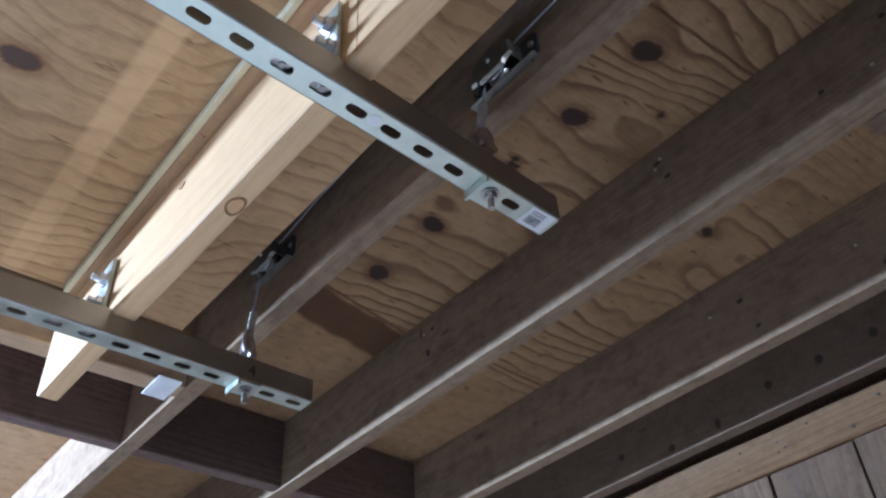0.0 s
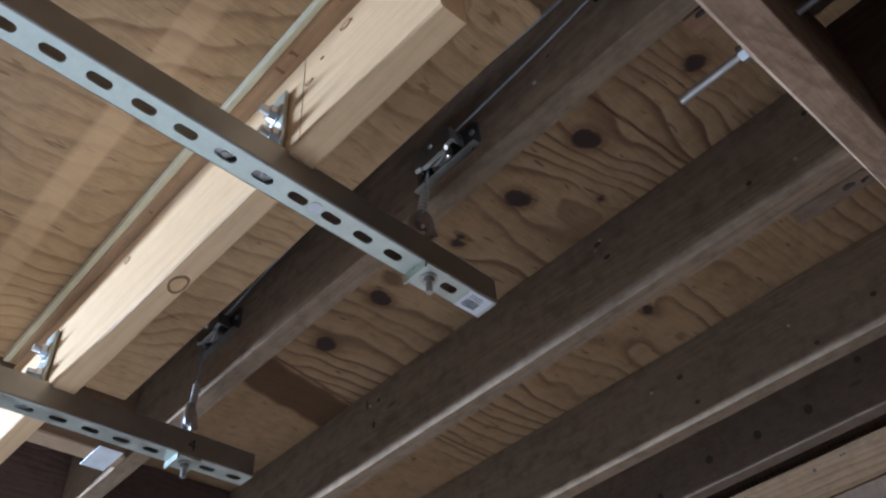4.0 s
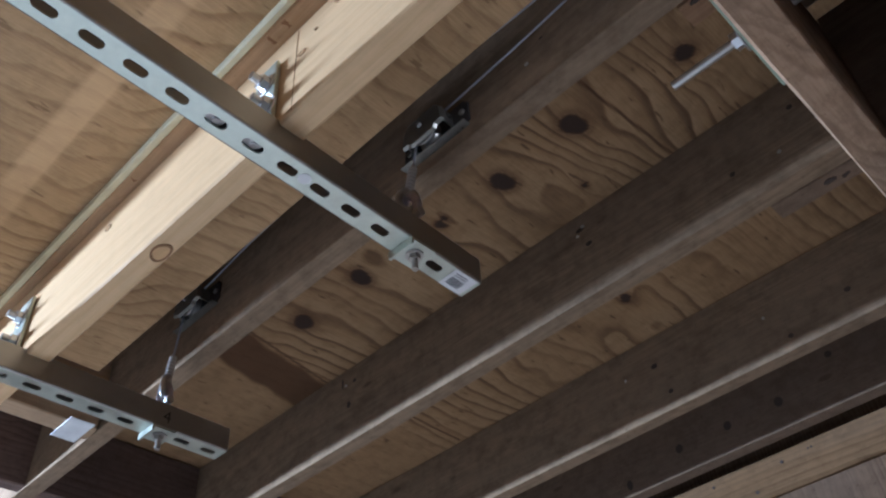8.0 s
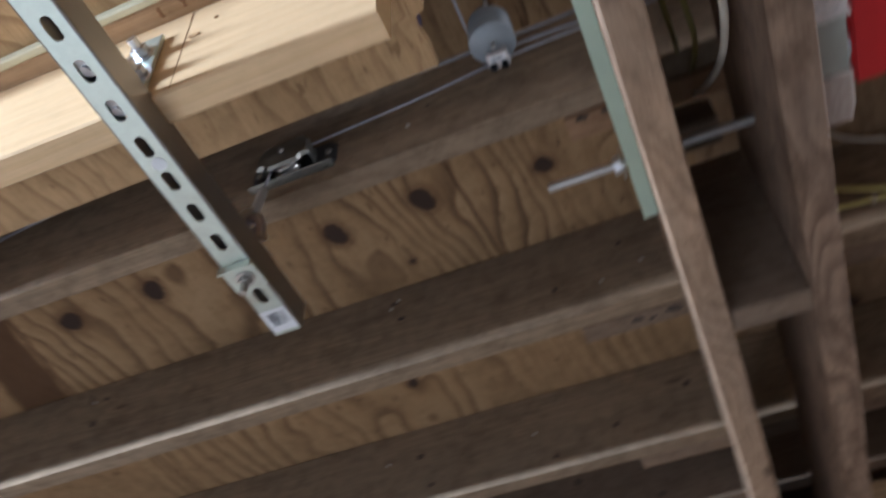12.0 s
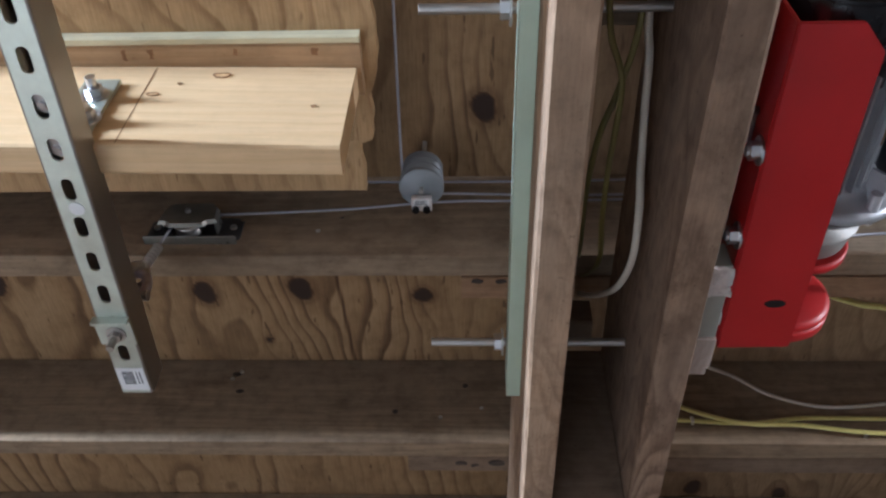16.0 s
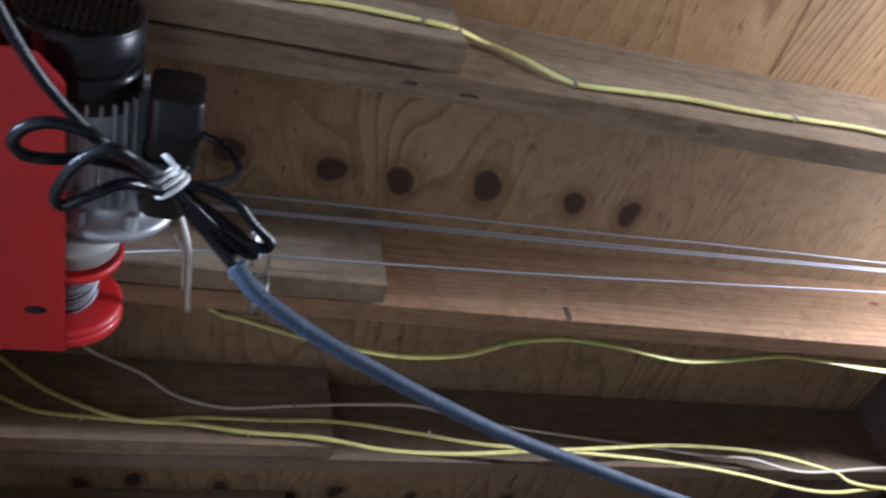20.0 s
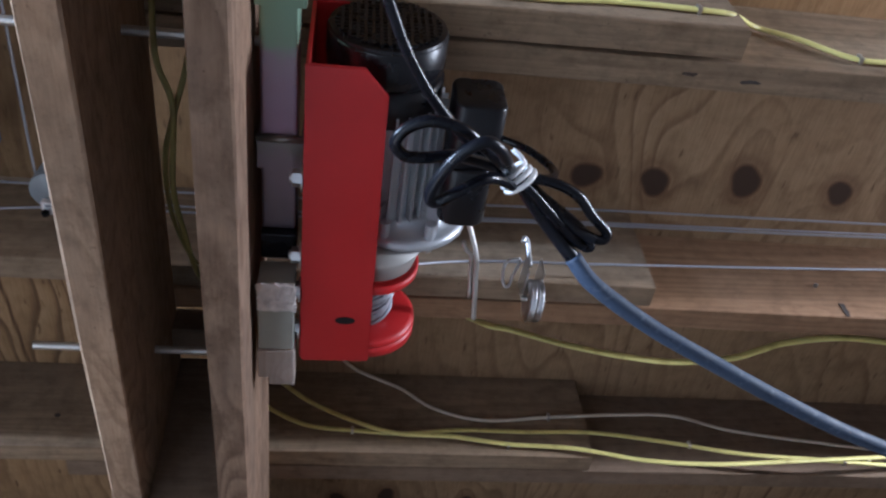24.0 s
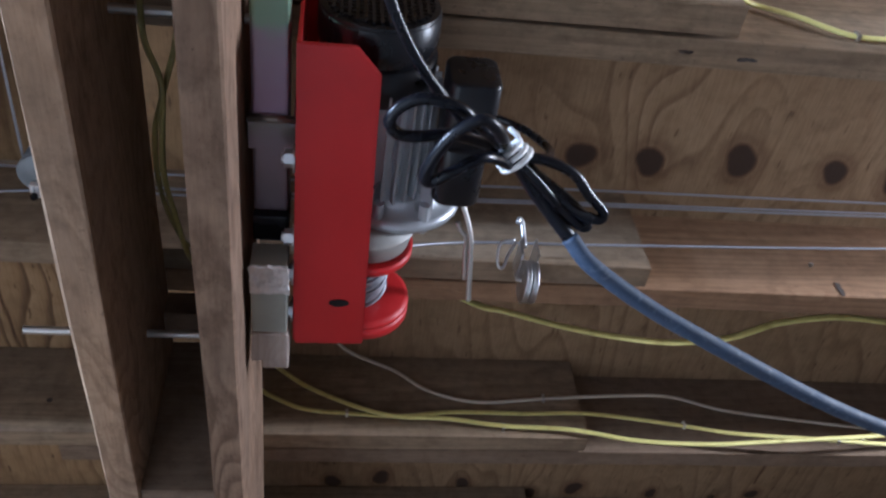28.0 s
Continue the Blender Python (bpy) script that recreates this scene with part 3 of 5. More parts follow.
    # upper face and rim
    far_edge = list(range(n + 2, m))
    faces.append(tuple([n] + far_edge + [n + 1]))
    faces.append(tuple([n + 2, n] + idx[:, 0].tolist()))
    faces.append(tuple([n + 1, m - 1] + idx[::-1, -1].tolist()))
    faces.append(tuple([n, n + 1] + idx[0, ::-1].tolist()))
    faces += [(int(idx[-1, k]), int(idx[-1, k + 1]), n + 3 + k, n + 2 + k) for k in range(ny - 1)]
    ob = mesh_object(name, co.tolist(), faces, mat, parent, label)
    if other:
        ob.data.materials.append(other[1])
        ob.data.materials.append(other[3])
        here = ((X[:-1, :-1] > other[0]).astype(int) * (1 + (Y[:-1, :-1] < other[2]))).ravel().tolist()
        ob.data.polygons.foreach_set("material_index", here + [0] * (len(faces) - len(here)))
    pale = np.zeros_like(f)
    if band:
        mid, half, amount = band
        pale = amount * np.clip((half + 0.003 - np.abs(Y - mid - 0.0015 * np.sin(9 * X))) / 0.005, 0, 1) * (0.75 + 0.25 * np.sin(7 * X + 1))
    for key, arr in (("grain", f), ("knot", kn), ("figure", figure), ("pale", pale)):
        at = ob.data.attributes.new(key, "FLOAT", "POINT")
        vals = np.zeros(m)
        vals[:n] = arr.ravel()
        at.data.foreach_set("value", vals)
    return ob


CEIL, BOTTOM = 2.732, 2.548
random.seed(4)
KNOTS = [(-0.572, 0.862, 0.020), (-0.406, 0.853, 0.021), (-0.199, 0.868, 0.015), (-0.930, 0.845, 0.020), (-1.114, 0.850, 0.021),
         (-0.478, 0.978, 0.006), (-0.098, 0.502, 0.019), (0.592, 0.551, 0.025), (0.707, 0.556, 0.026), (0.857, 0.544, 0.029),
         (1.025, 0.555, 0.023), (1.139, 0.564, 0.024), (0.431, 0.540, 0.024), (0.240, 1.440, 0.018), (0.345, 1.425, 0.021),
         (0.528, 1.445, 0.018), (0.788, 1.462, 0.021), (0.978, 1.481, 0.015), (1.133, 1.503, 0.013), (1.229, 1.483, 0.016),
         (-1.45, 0.62, 0.016), (1.043, 0.078, 0.026), (-0.62, 1.30, 0.012), (0.688, 1.481, 0.016), (-0.721, 0.857, 0.010), (-0.705, 0.850, 0.006)]
ceiling = grained_sheet("ceiling", -3.12, 2.45, -0.15, 1.84, CEIL, 0.018, PLY, KNOTS, 0.0045, 36.0, 5,
                        [(-0.352, 0.66, 1.03, 0.06), (-1.187, 0.66, 1.03, -0.19), (1.236, -0.15, 0.25, 0.03), (-1.232, 1.06, 1.45, -0.03), (1.22, 1.1, 1.44, 0.0)],
                        [(-1.312, -1.187, 0.66, 1.03, -0.20, 0.60)], mixed=True, other=(0.03, PLY_EAST, 0.27, PLY_WARM))
tagged(ceiling, "aged brown plywood subfloor with dark knots, seen from below", "ceiling", kind="structure")
# Unseen boards added to close the room overhead against the sky
rest = board("ceiling", (-3.12, -1.70, CEIL + 0.004), (2.55, -0.155, CEIL + 0.022), "x", OLD)
tagged(rest, "unseen boards added overhead behind the plywood", "ceiling", kind="structure")

# Unseen floor, pale so that it bounces sunlight up at the joists
floor = board("floor", (-3.23, -1.8, -0.10), (2.55, 2.2, 0.0), "x", CONCRETE, edge=0.001, wob=0.0)
# Unseen ground added outside, dark so that it bounces little light in
ground = board("ground", (-40, -60, -0.12), (40, -1.801, -0.02), "x", DARK_GROUND, edge=0.001, wob=0.0, step=20)
tagged(ground, "unseen dark ground added outside the doorway", "ground", kind="structure")
tagged(floor, "worn grey concrete garage floor", "floor", kind="structure")


def wall(name, boxes, mat, label):
    bm = bmesh.new()
    for lo, hi in boxes:
        block(bm, lo, hi)
    return tagged(part(name, bm, mat), label, "wall", kind="structure")


wall("wall_north", [((-3.23, 1.842, 0.0), (2.55, 1.872, 2.576)), ((-3.23, 1.842, 2.577), (-0.205, 1.872, 2.9)), ((-0.190, 1.842, 2.577), (2.55, 1.872, 2.9)), ((-0.2049, 1.842, 2.600), (-0.1901, 1.872, 2.9))], BOARDING, "dark boarded garage wall with a small chink of daylight")
# Unseen side and front walls, their openings added to shape the light
wall("wall_west", [((-3.23, -1.70, 0.0), (-3.13, -1.40, 2.9)), ((-3.23, -1.40, 2.55), (-3.13, -0.20, 2.9)), ((-3.23, -1.40, 0.0), (-3.13, -0.20, 2.48)), ((-3.23, -0.20, 0.0), (-3.13, 1.841, 2.9))],
     BOARDING, "unseen side wall added with a slit for the light")
wall("wall_east", [((2.14, -1.70, 0.0), (2.24, -0.37, 2.5455)), ((2.14, -0.37, 0.0), (2.24, 0.51, 2.48)), ((2.14, 0.51, 0.0), (2.24, 1.841, 2.5455)), ((2.45, -1.70, 2.30), (2.55, 1.841, 2.9)), ((2.241, -1.70, 2.30), (2.449, 1.841, 2.34))], BOARDING, "unseen side wall added with a light slit under the joists")
wall("wall_south", [((-3.23, -1.8, 2.30), (2.55, -1.70, 2.9)), ((-3.23, -1.8, 0.0), (-2.70, -1.70, 2.299)), ((-0.45, -1.8, 0.0), (2.55, -1.70, 2.299))],
     BOARDING, "unseen front wall added round a doorway for the sun")
plate = thing("wall_plate", "tan top plate of the garage wall, in two lengths with nail holes", "beam", kind="structure")
for x0, x1 in ((-3.12, -0.193), (-0.190, 2.449)):
    plank = board("plank", (x0, 1.801, 2.457), (x1, 1.840, 2.5465), "x", TAN, plate, edge=0.003, wob=0.0025)
    random.seed(int(100 * x1) + 300)
    for k in range(14):
        px, pz = random.uniform(max(x0, -1.35), min(x1, 0.3)), random.choice((random.uniform(2.475, 2.50), random.uniform(2.51, 2.535)))
        if x1 > 1 and k > 4:
            continue
        bm = bmesh.new()
        rod(bm, (px, 1.7995, pz), (px, 1.803, pz), random.uniform(0.0022, 0.0042), 9)
        part("nail_hole", bm, DARK_KNOT, plank)
lining = thing("wall_lining", "dark brown plywood sheets lining the wall under its top plate", "wall panel", kind="structure")
for x0, x1, z1, y in ((-3.12, -0.914, 2.4555, 1.813), (-0.908, -0.702, 2.4555, 1.815), (-0.696, -0.247, 2.4555, 1.812), (-0.243, 2.449, 2.4555, 1.819)):
    board("sheet", (x0, y, 0.02), (x1, 1.840, z1), "z", LINING, lining, edge=0.002, step=0.4)

L = [0.210, 0.620, 1.030, 1.456]
R = [0.2530, 0.6625, 1.0725, 1.4980]
joists = []
for i, y in enumerate(L):
    end = (0.677, 0.679, 0.682, 0.672)[i]
    joists.append(board("floor_joist", (-3.12 if i else -0.060, y, BOTTOM), (end, y + 0.038, CEIL - 0.001), "x", TANNED, edge=0.0014))
for i, y in enumerate(R):
    start = (-0.060, -0.130, -0.225, -0.228)[i]
    joists.append(board("floor_joist", (start, y + 0.0005, BOTTOM + 0.002), (2.449, y + 0.039, CEIL - 0.001), "x", (TANNED, WARM, OLD, OLD)[i], edge=0.0014))
joists.append(board("floor_joist", (-3.12, 1.720, BOTTOM), (2.449, 1.758, CEIL - 0.001), "x", OLD, edge=0.0014))
for j in joists:
    tagged(j, "weathered brown softwood joist carrying the plywood", "joist", "ceiling joists")
head = board("solid_blocking", (-1.80, -0.14, BOTTOM + 0.003), (-1.762, L[1] - 0.001, CEIL - 0.002), "y", RED_OLD)
tagged(head, "dark reddish header beyond the platform", "blocking", "blocking between the joists")
head = board("header_board", (-1.505, -0.14, BOTTOM), (-1.455, L[1] - 0.001, CEIL - 0.002), "y", BLOCK)
tagged(head, "tan header board beyond the platform's end", "blocking", "blocking between the joists")
for x in (-1.80, 2.02):
    for i in range(4):
        ys = (L if x < 0 else R)
        if i == 0:
            continue
        y0 = ys[i] + 0.040
        y1 = (ys[i + 1] if i < 3 else 1.72) - 0.001
        b = board("solid_blocking", (x, y0, BOTTOM + 0.003), (x + 0.038, y1, CEIL - 0.002), "y", RED_OLD)
        tagged(b, "dark reddish solid blocking fixed between two joists", "blocking", "blocking between the joists")

GZ = 2.280
for x, lab in ((-0.055, "rough brown girder plank bolted under the joists"), (0.074, "knotty brown girder plank beside the red hoist")):
    g = board("girder_plank", (x, -0.9, GZ), (x + 0.038, 1.800, BOTTOM - 0.001), "y", OLD_Y if x < 0 else MOTTLED, edge=0.0025, wob=0.0018)
    tagged(g, lab, "beam", "girder planks")
sp = board("spacer_block", (-0.016, 0.80, GZ + 0.004), (0.073, 0.838, BOTTOM - 0.004), "x", OLD)
pk = board("packing_block", (-0.0155, 0.700, 2.500), (0.048, 0.742, BOTTOM - 0.001), "x", OLD)
tagged(pk, "small tan packing block under the joist between the girder planks", "block")
tagged(sp, "dark wooden spacer wedged between the girder planks", "block")


def ring_bm(m, inner=0.80, seg=24):
    """A thin flat ring of outer radius 1, placed by m."""
    bm = bmesh.new()
    rows = []
    for r, h in ((inner, 0.0), (1.04, 0.0), (1.04, 0.0012), (inner, 0.0012)):
        rows.append([bm.verts.new(m @ Vector(((r + 0.05 * math.sin(3 * a)) * math.cos(a), (r + 0.05 * math.sin(3 * a)) * math.sin(a), h))) for a in (2 * math.pi * k / seg for k in range(seg))])
    for i in range(4):
        for k in range(seg):
            bm.faces.new((rows[i][k], rows[i][(k + 1) % seg], rows[(i + 1) % 4][(k + 1) % seg], rows[(i + 1) % 4][k]))
    return bm


# the lifting platform
plat = thing("lift_platform", "plywood lift platform on a pale new pine beam", "platform")
grained_sheet("deck", -1.36, -0.244, -0.55, 0.556, 2.609, 0.018, DECK, [(-0.90, 0.085, 0.021), (-0.55, -0.1, 0.018), (-1.1, -0.3, 0.02)], 0.005, 27.0, 11, (), (), plat, "brown plywood deck with a pale band along it", ripple=0.75, band=(0.226, 0.019, 0.5),
              end=lambda y: -0.229 - 0.012 * np.clip((y - 0.38) / 0.03, 0, 1) - 0.017 * np.clip((y - 0.475) / 0.006, 0, 1) + 0.0014 * np.sin(61 * y) + 0.001 * np.sin(147 * y))
board("cleat_edge", (-1.345, 0.3205, 2.5915), (-0.246, 0.3312, 2.6085), "x", PALE, plat, "pale edge strip, sunlight put into its colour", edge=0.002)
board("cleat", (-1.345, 0.3315, 2.5918), (-0.246, 0.401, 2.6085), "x", CLEAT, plat, "flat pine cleat, shade put into its orange colour", edge=0.002)
beam_face = lambda x: 0.3515 + 0.0165 * (x + 0.8335)
beam = board("beam", (-1.415, 0.3515, 2.420), (-0.252, 0.3880, 2.5915), "x", FRESH, plat, "bright new pine beam on edge", edge=0.0025, skew=0.0165)
for x, z, rx, rz in ((-0.407, 2.568, 0.0105, 0.0055), (-0.477, 2.524, 0.0075, 0.0035), (-0.452, 2.548, 0.003, 0.002), (-0.93, 2.55, 0.008, 0.005), (-1.2, 2.47, 0.006, 0.004), (-0.29, 2.50, 0.003, 0.002)):
    bm = bmesh.new()
    rod(bm, (0, 0, 0), (0, 0.004, 0), 1.0, 20)
    bmesh.ops.transform(bm, matrix=Matrix.Translation((x, beam_face(x) - 0.0012, z)) @ Matrix.Diagonal((rx, 1, rz, 1)), verts=bm.verts[:])
    part("knot", bm, PINE_KNOT, beam)
    part("knot_ring", ring_bm(Matrix.Translation((x, beam_face(x) - 0.0006, z)) @ Matrix.Diagonal((rx, 1, rz, 1)) @ pose(0, 0, 0, 90)), KNOT, beam)
for x, y, rx, ry in ((-0.788, 0.374, 0.020, 0.0115), (-0.56, 0.375, 0.004, 0.003)):
    bm = bmesh.new()
    rod(bm, (0, 0, -0.001), (0, 0, 0.004), 1.0, 20)
    bmesh.ops.transform(bm, matrix=Matrix.Translation((x, y, 2.4198)) @ Matrix.Diagonal((rx, ry, 1, 1)), verts=bm.verts[:])
    part("knot", bm, PINE_KNOT, beam)
    part("knot_ring", ring_bm(Matrix.Translation((x, y, 2.4184)) @ Matrix.Diagonal((rx, ry, 1, 1))), KNOT, beam)
bm = bmesh.new()
block(bm, (-0.4895, 0.3564, 2.425), (-0.4885, 0.3576, 2.585))
part("pencil_line", bm, KNOT, beam)
for x, w, h in ((-0.530, 0.006, 0.014), (-0.497, 0.005, 0.012), (-0.395, 0.004, 0.008), (-0.302, 0.007, 0.009), (-0.86, 0.005, 0.008)):
    bm = bmesh.new()
    block(bm, (x, 0.336, 2.5912), (x + w, 0.336 + h, 2.5917))
    bmesh.ops.subdivide_edges(bm, edges=bm.edges[:], cuts=3, use_grid_fill=True)
    for v in bm.verts:
        v.co.x += noise.noise(v.co * 260) * 0.004
    part("dark_mark", bm, KNOT, bpy.data.objects["cleat"])


def slotted_channel(parent, x0, x1, y0, y1, z0, pitch=0.0508, lean=0.0, height=0.0445, t=0.0025):
    """A strut channel along y: slotted web below, rounded corners, two flanges with lips turned in above."""
    xm, hw = (x0 + x1) / 2, (x1 - x0) / 2 - 0.0030
    n = int((y1 - y0) / pitch)
    start = y1 - n * pitch
    at = lambda x, y: x + lean * (y - y1)
    rim = []
    for k in range(6):
        f = k / 6
        rim.append((-1 + 2 * f, -1))
    for k in range(6):
        rim.append((1, -1 + 2 * k / 6))
    for k in range(6):
        rim.append((1 - 2 * k / 6, 1))
    for k in range(6):
        rim.append((-1, 1 - 2 * k / 6))
    bm = bmesh.new()
    for i in range(n):
        c = start + (i + 0.5) * pitch
        rings = [[], [], [], []]
        for u, v in rim:
            w = math.atan2(v, u)
            r, h = 0.0066, 0.0072
            iy = c + r * math.sin(w) + (h if v > 0.01 else -h if v < -0.01 else 0.0)
            ix = xm + r * math.cos(w)
            ox, oy = xm + u * hw, c + v * pitch / 2
            for ring, (px, py, pz) in zip(rings, ((ox, oy, z0), (ix, iy, z0), (ix, iy, z0 + t), (ox, oy, z0 + t))):
                ring.append(bm.verts.new((at(px, py), py, pz)))
        for a, b in ((0, 1), (1, 2), (2, 3)):
            for k in range(24):
                j = (k + 1) % 24
                bm.faces.new((rings[a][k], rings[a][j], rings[b][j], rings[b][k]))
    bmesh.ops.remove_doubles(bm, verts=bm.verts[:], dist=0.0001)
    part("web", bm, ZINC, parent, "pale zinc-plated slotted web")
    for side, xa in ((-1, x0), (1, x1)):
        prof = [(xa - side * 0.0030, z0), (xa - side * 0.0012, z0 + 0.0006), (xa - side * 0.0003, z0 + 0.0018), (xa, z0 + 0.0034),
                (xa, z0 + height - 0.002), (xa - side * 0.002, z0 + height), (xa - side * 0.0095, z0 + height), (xa - side * 0.0095, z0 + height - 0.006),
                (xa - side * 0.0075, z0 + height - 0.006), (xa - side * 0.0075, z0 + height - t), (xa - side * t, z0 + height - t), (xa - side * t, z0 + t), (xa - side * 0.0030, z0 + t)]
        bm = bmesh.new()
        ra = [bm.verts.new((at(px, start), start, pz)) for px, pz in prof]
        rb = [bm.verts.new((at(px, y1), y1, pz)) for px, pz in prof]
        for k in range(len(prof)):
            j = (k + 1) % len(prof)
            bm.faces.new((ra[k], ra[j], rb[j], rb[k]))
        bm.faces.new(ra[::-1])
        bm.faces.new(rb)
        part("flange", bm, ZINC_SIDE, parent, "galvanised channel side, colour darkened for dark reflections")


def angle_bracket(parent, x, y, z):
    """A steel corner bracket: one leg against the beam, one across it, with two bolts."""
    br = new("angle_bracket")
    br.parent = parent
    br["label"] = "zinc-plated angle bracket with two bolts"
    bm = bmesh.new()
    block(bm, (x - 0.020, y - 0.0062, z + 0.0045), (x + 0.022, y - 0.0005, z + 0.118))
    block(bm, (x - 0.020, y - 0.050, z), (x + 0.022, y - 0.0005, z + 0.0045))
    bmesh.ops.bevel(bm, geom=bm.edges[:], offset=0.0008, segments=1, affect="EDGES")
    part("leg", bm, ZINC, br)
    hex_bolt(br, (x + 0.004, y - 0.006, z + 0.082), (0, -1, 0), 0.0105, 0.012)
    hex_bolt(br, (x + 0.012, y - 0.006, z + 0.032), (0, -1, 0), 0.0105, 0.012)



def strut(x0, x1, y0, y1, z0, label, bracket, clip, disc, pitch, lean, nuts):
    st = thing("strut_channel", label, "strut", "strut channels under the platform")
    slotted_channel(st, x0, x1, y0, y1, z0, pitch, lean)
    at = lambda y: (x0 + x1) / 2 + lean * (y - y1)
    angle_bracket(st, bracket, beam_face(bracket) - 0.0008, z0 + 0.0445)
    # the square clamp plate with its bolt, under the channel's end
    cl = new("clamp_plate")
    cl.parent = st
    cl["label"] = "bent zinc clamp plate with a bolt"
    xm = at(clip)
    bm = bmesh.new()
    block(bm, (xm - 0.0215, clip - 0.019, z0 - 0.0045), (xm + 0.0215, clip + 0.020, z0 - 0.0005))
    block(bm, (xm - 0.0215, clip - 0.0225, z0 - 0.012), (xm + 0.0215, clip - 0.019, z0 - 0.0005))
    part("plate", bm, ZINC, cl)
    hex_bolt(cl, (xm + 0.001, clip + 0.002, z0 - 0.0045), (0, 0, -1), 0.008, 0.016, DULL)
    # eye bolt above, for the shackle
    bm = bmesh.new()
    rod(bm, (xm + 0.002, clip, z0 + 0.004), (xm + 0.002, clip, z0 + 0.058), 0.0045, 12)
    part("eye_bolt", bm, STEEL, st)
    if disc:
        xm = at(disc)
        bm = bmesh.new()
        rod(bm, (xm + 0.002, disc, z0 - 0.0008), (xm + 0.002, disc, z0 - 0.0001), 0.0085, 20)
        part("round_sticker", bm, PAPER, st, "small round white sticker")
    for y in nuts:
        bm = bmesh.new()
        m = Matrix.Translation((at(y), y, z0 + 0.0030)) @ pose(0, 0, 0, 8, 6, 0)
        rod(bm, m @ Vector((0, 0, 0.0005)), m @ Vector((0, 0, 0.005)), 0.0125, 24)
        rod(bm, m @ Vector((0, 0.002, -0.002)), m @ Vector((0, 0.002, 0.002)), 0.0045, 12)
        part("washer", bm, STEEL, st, "bright washer and bolt end behind a slot")
    return st


near = strut(-0.5645, -0.5235, -0.55, 0.7093, 2.384, "slotted zinc strut channel with a white barcode label", -0.540, 0.595, 0.412, 0.0495, -0.0367, (0.286, 0.337))
far = strut(-1.152, -1.111, -0.55, 0.7065, 2.384, "slotted zinc strut channel marked with a black figure", -1.165, 0.587, 0.0, 0.0511, 0.0, (0.271, 0.321))
# barcode label at the near channel's end
lab = new("barcode_label")
lab.parent = near
lab["label"] = "white paper label with black bars"
soft_block("paper", (-0.5605, 0.662, 2.3830), (-0.5250, 0.703, 2.3836), PAPER, lab, "", 0.0002, 1)
random.seed(9)
y = 0.668
while y < 0.692:
    w = random.choice((0.0008, 0.0012, 0.0018))
    soft_block("bar", (-0.554, y, 2.3826), (-0.539, y + w, 2.38295), INK, lab, "", 0.0001, 1)
    y += w + random.choice((0.0008, 0.0012))
for k in range(2):
    soft_block("bar", (-0.536 + 0.004 * k, 0.668, 2.3826), (-0.5345 + 0.004 * k, 0.690, 2.38295), INK, lab, "", 0.0001, 1)
# hand-written figure on the far channel's side
fig = bpy.data.curves.new("figure", "FONT")
fig.body, fig.size, fig.extrude = "4", 0.030, 0.0002
ob = new("figure", fig)
ob.data.materials.append(INK)
ob.matrix_world = pose(-1.1106, 0.580, 2.394, 90, 0, 90)
ob.parent = far
ob["label"] = "black marker figure four"

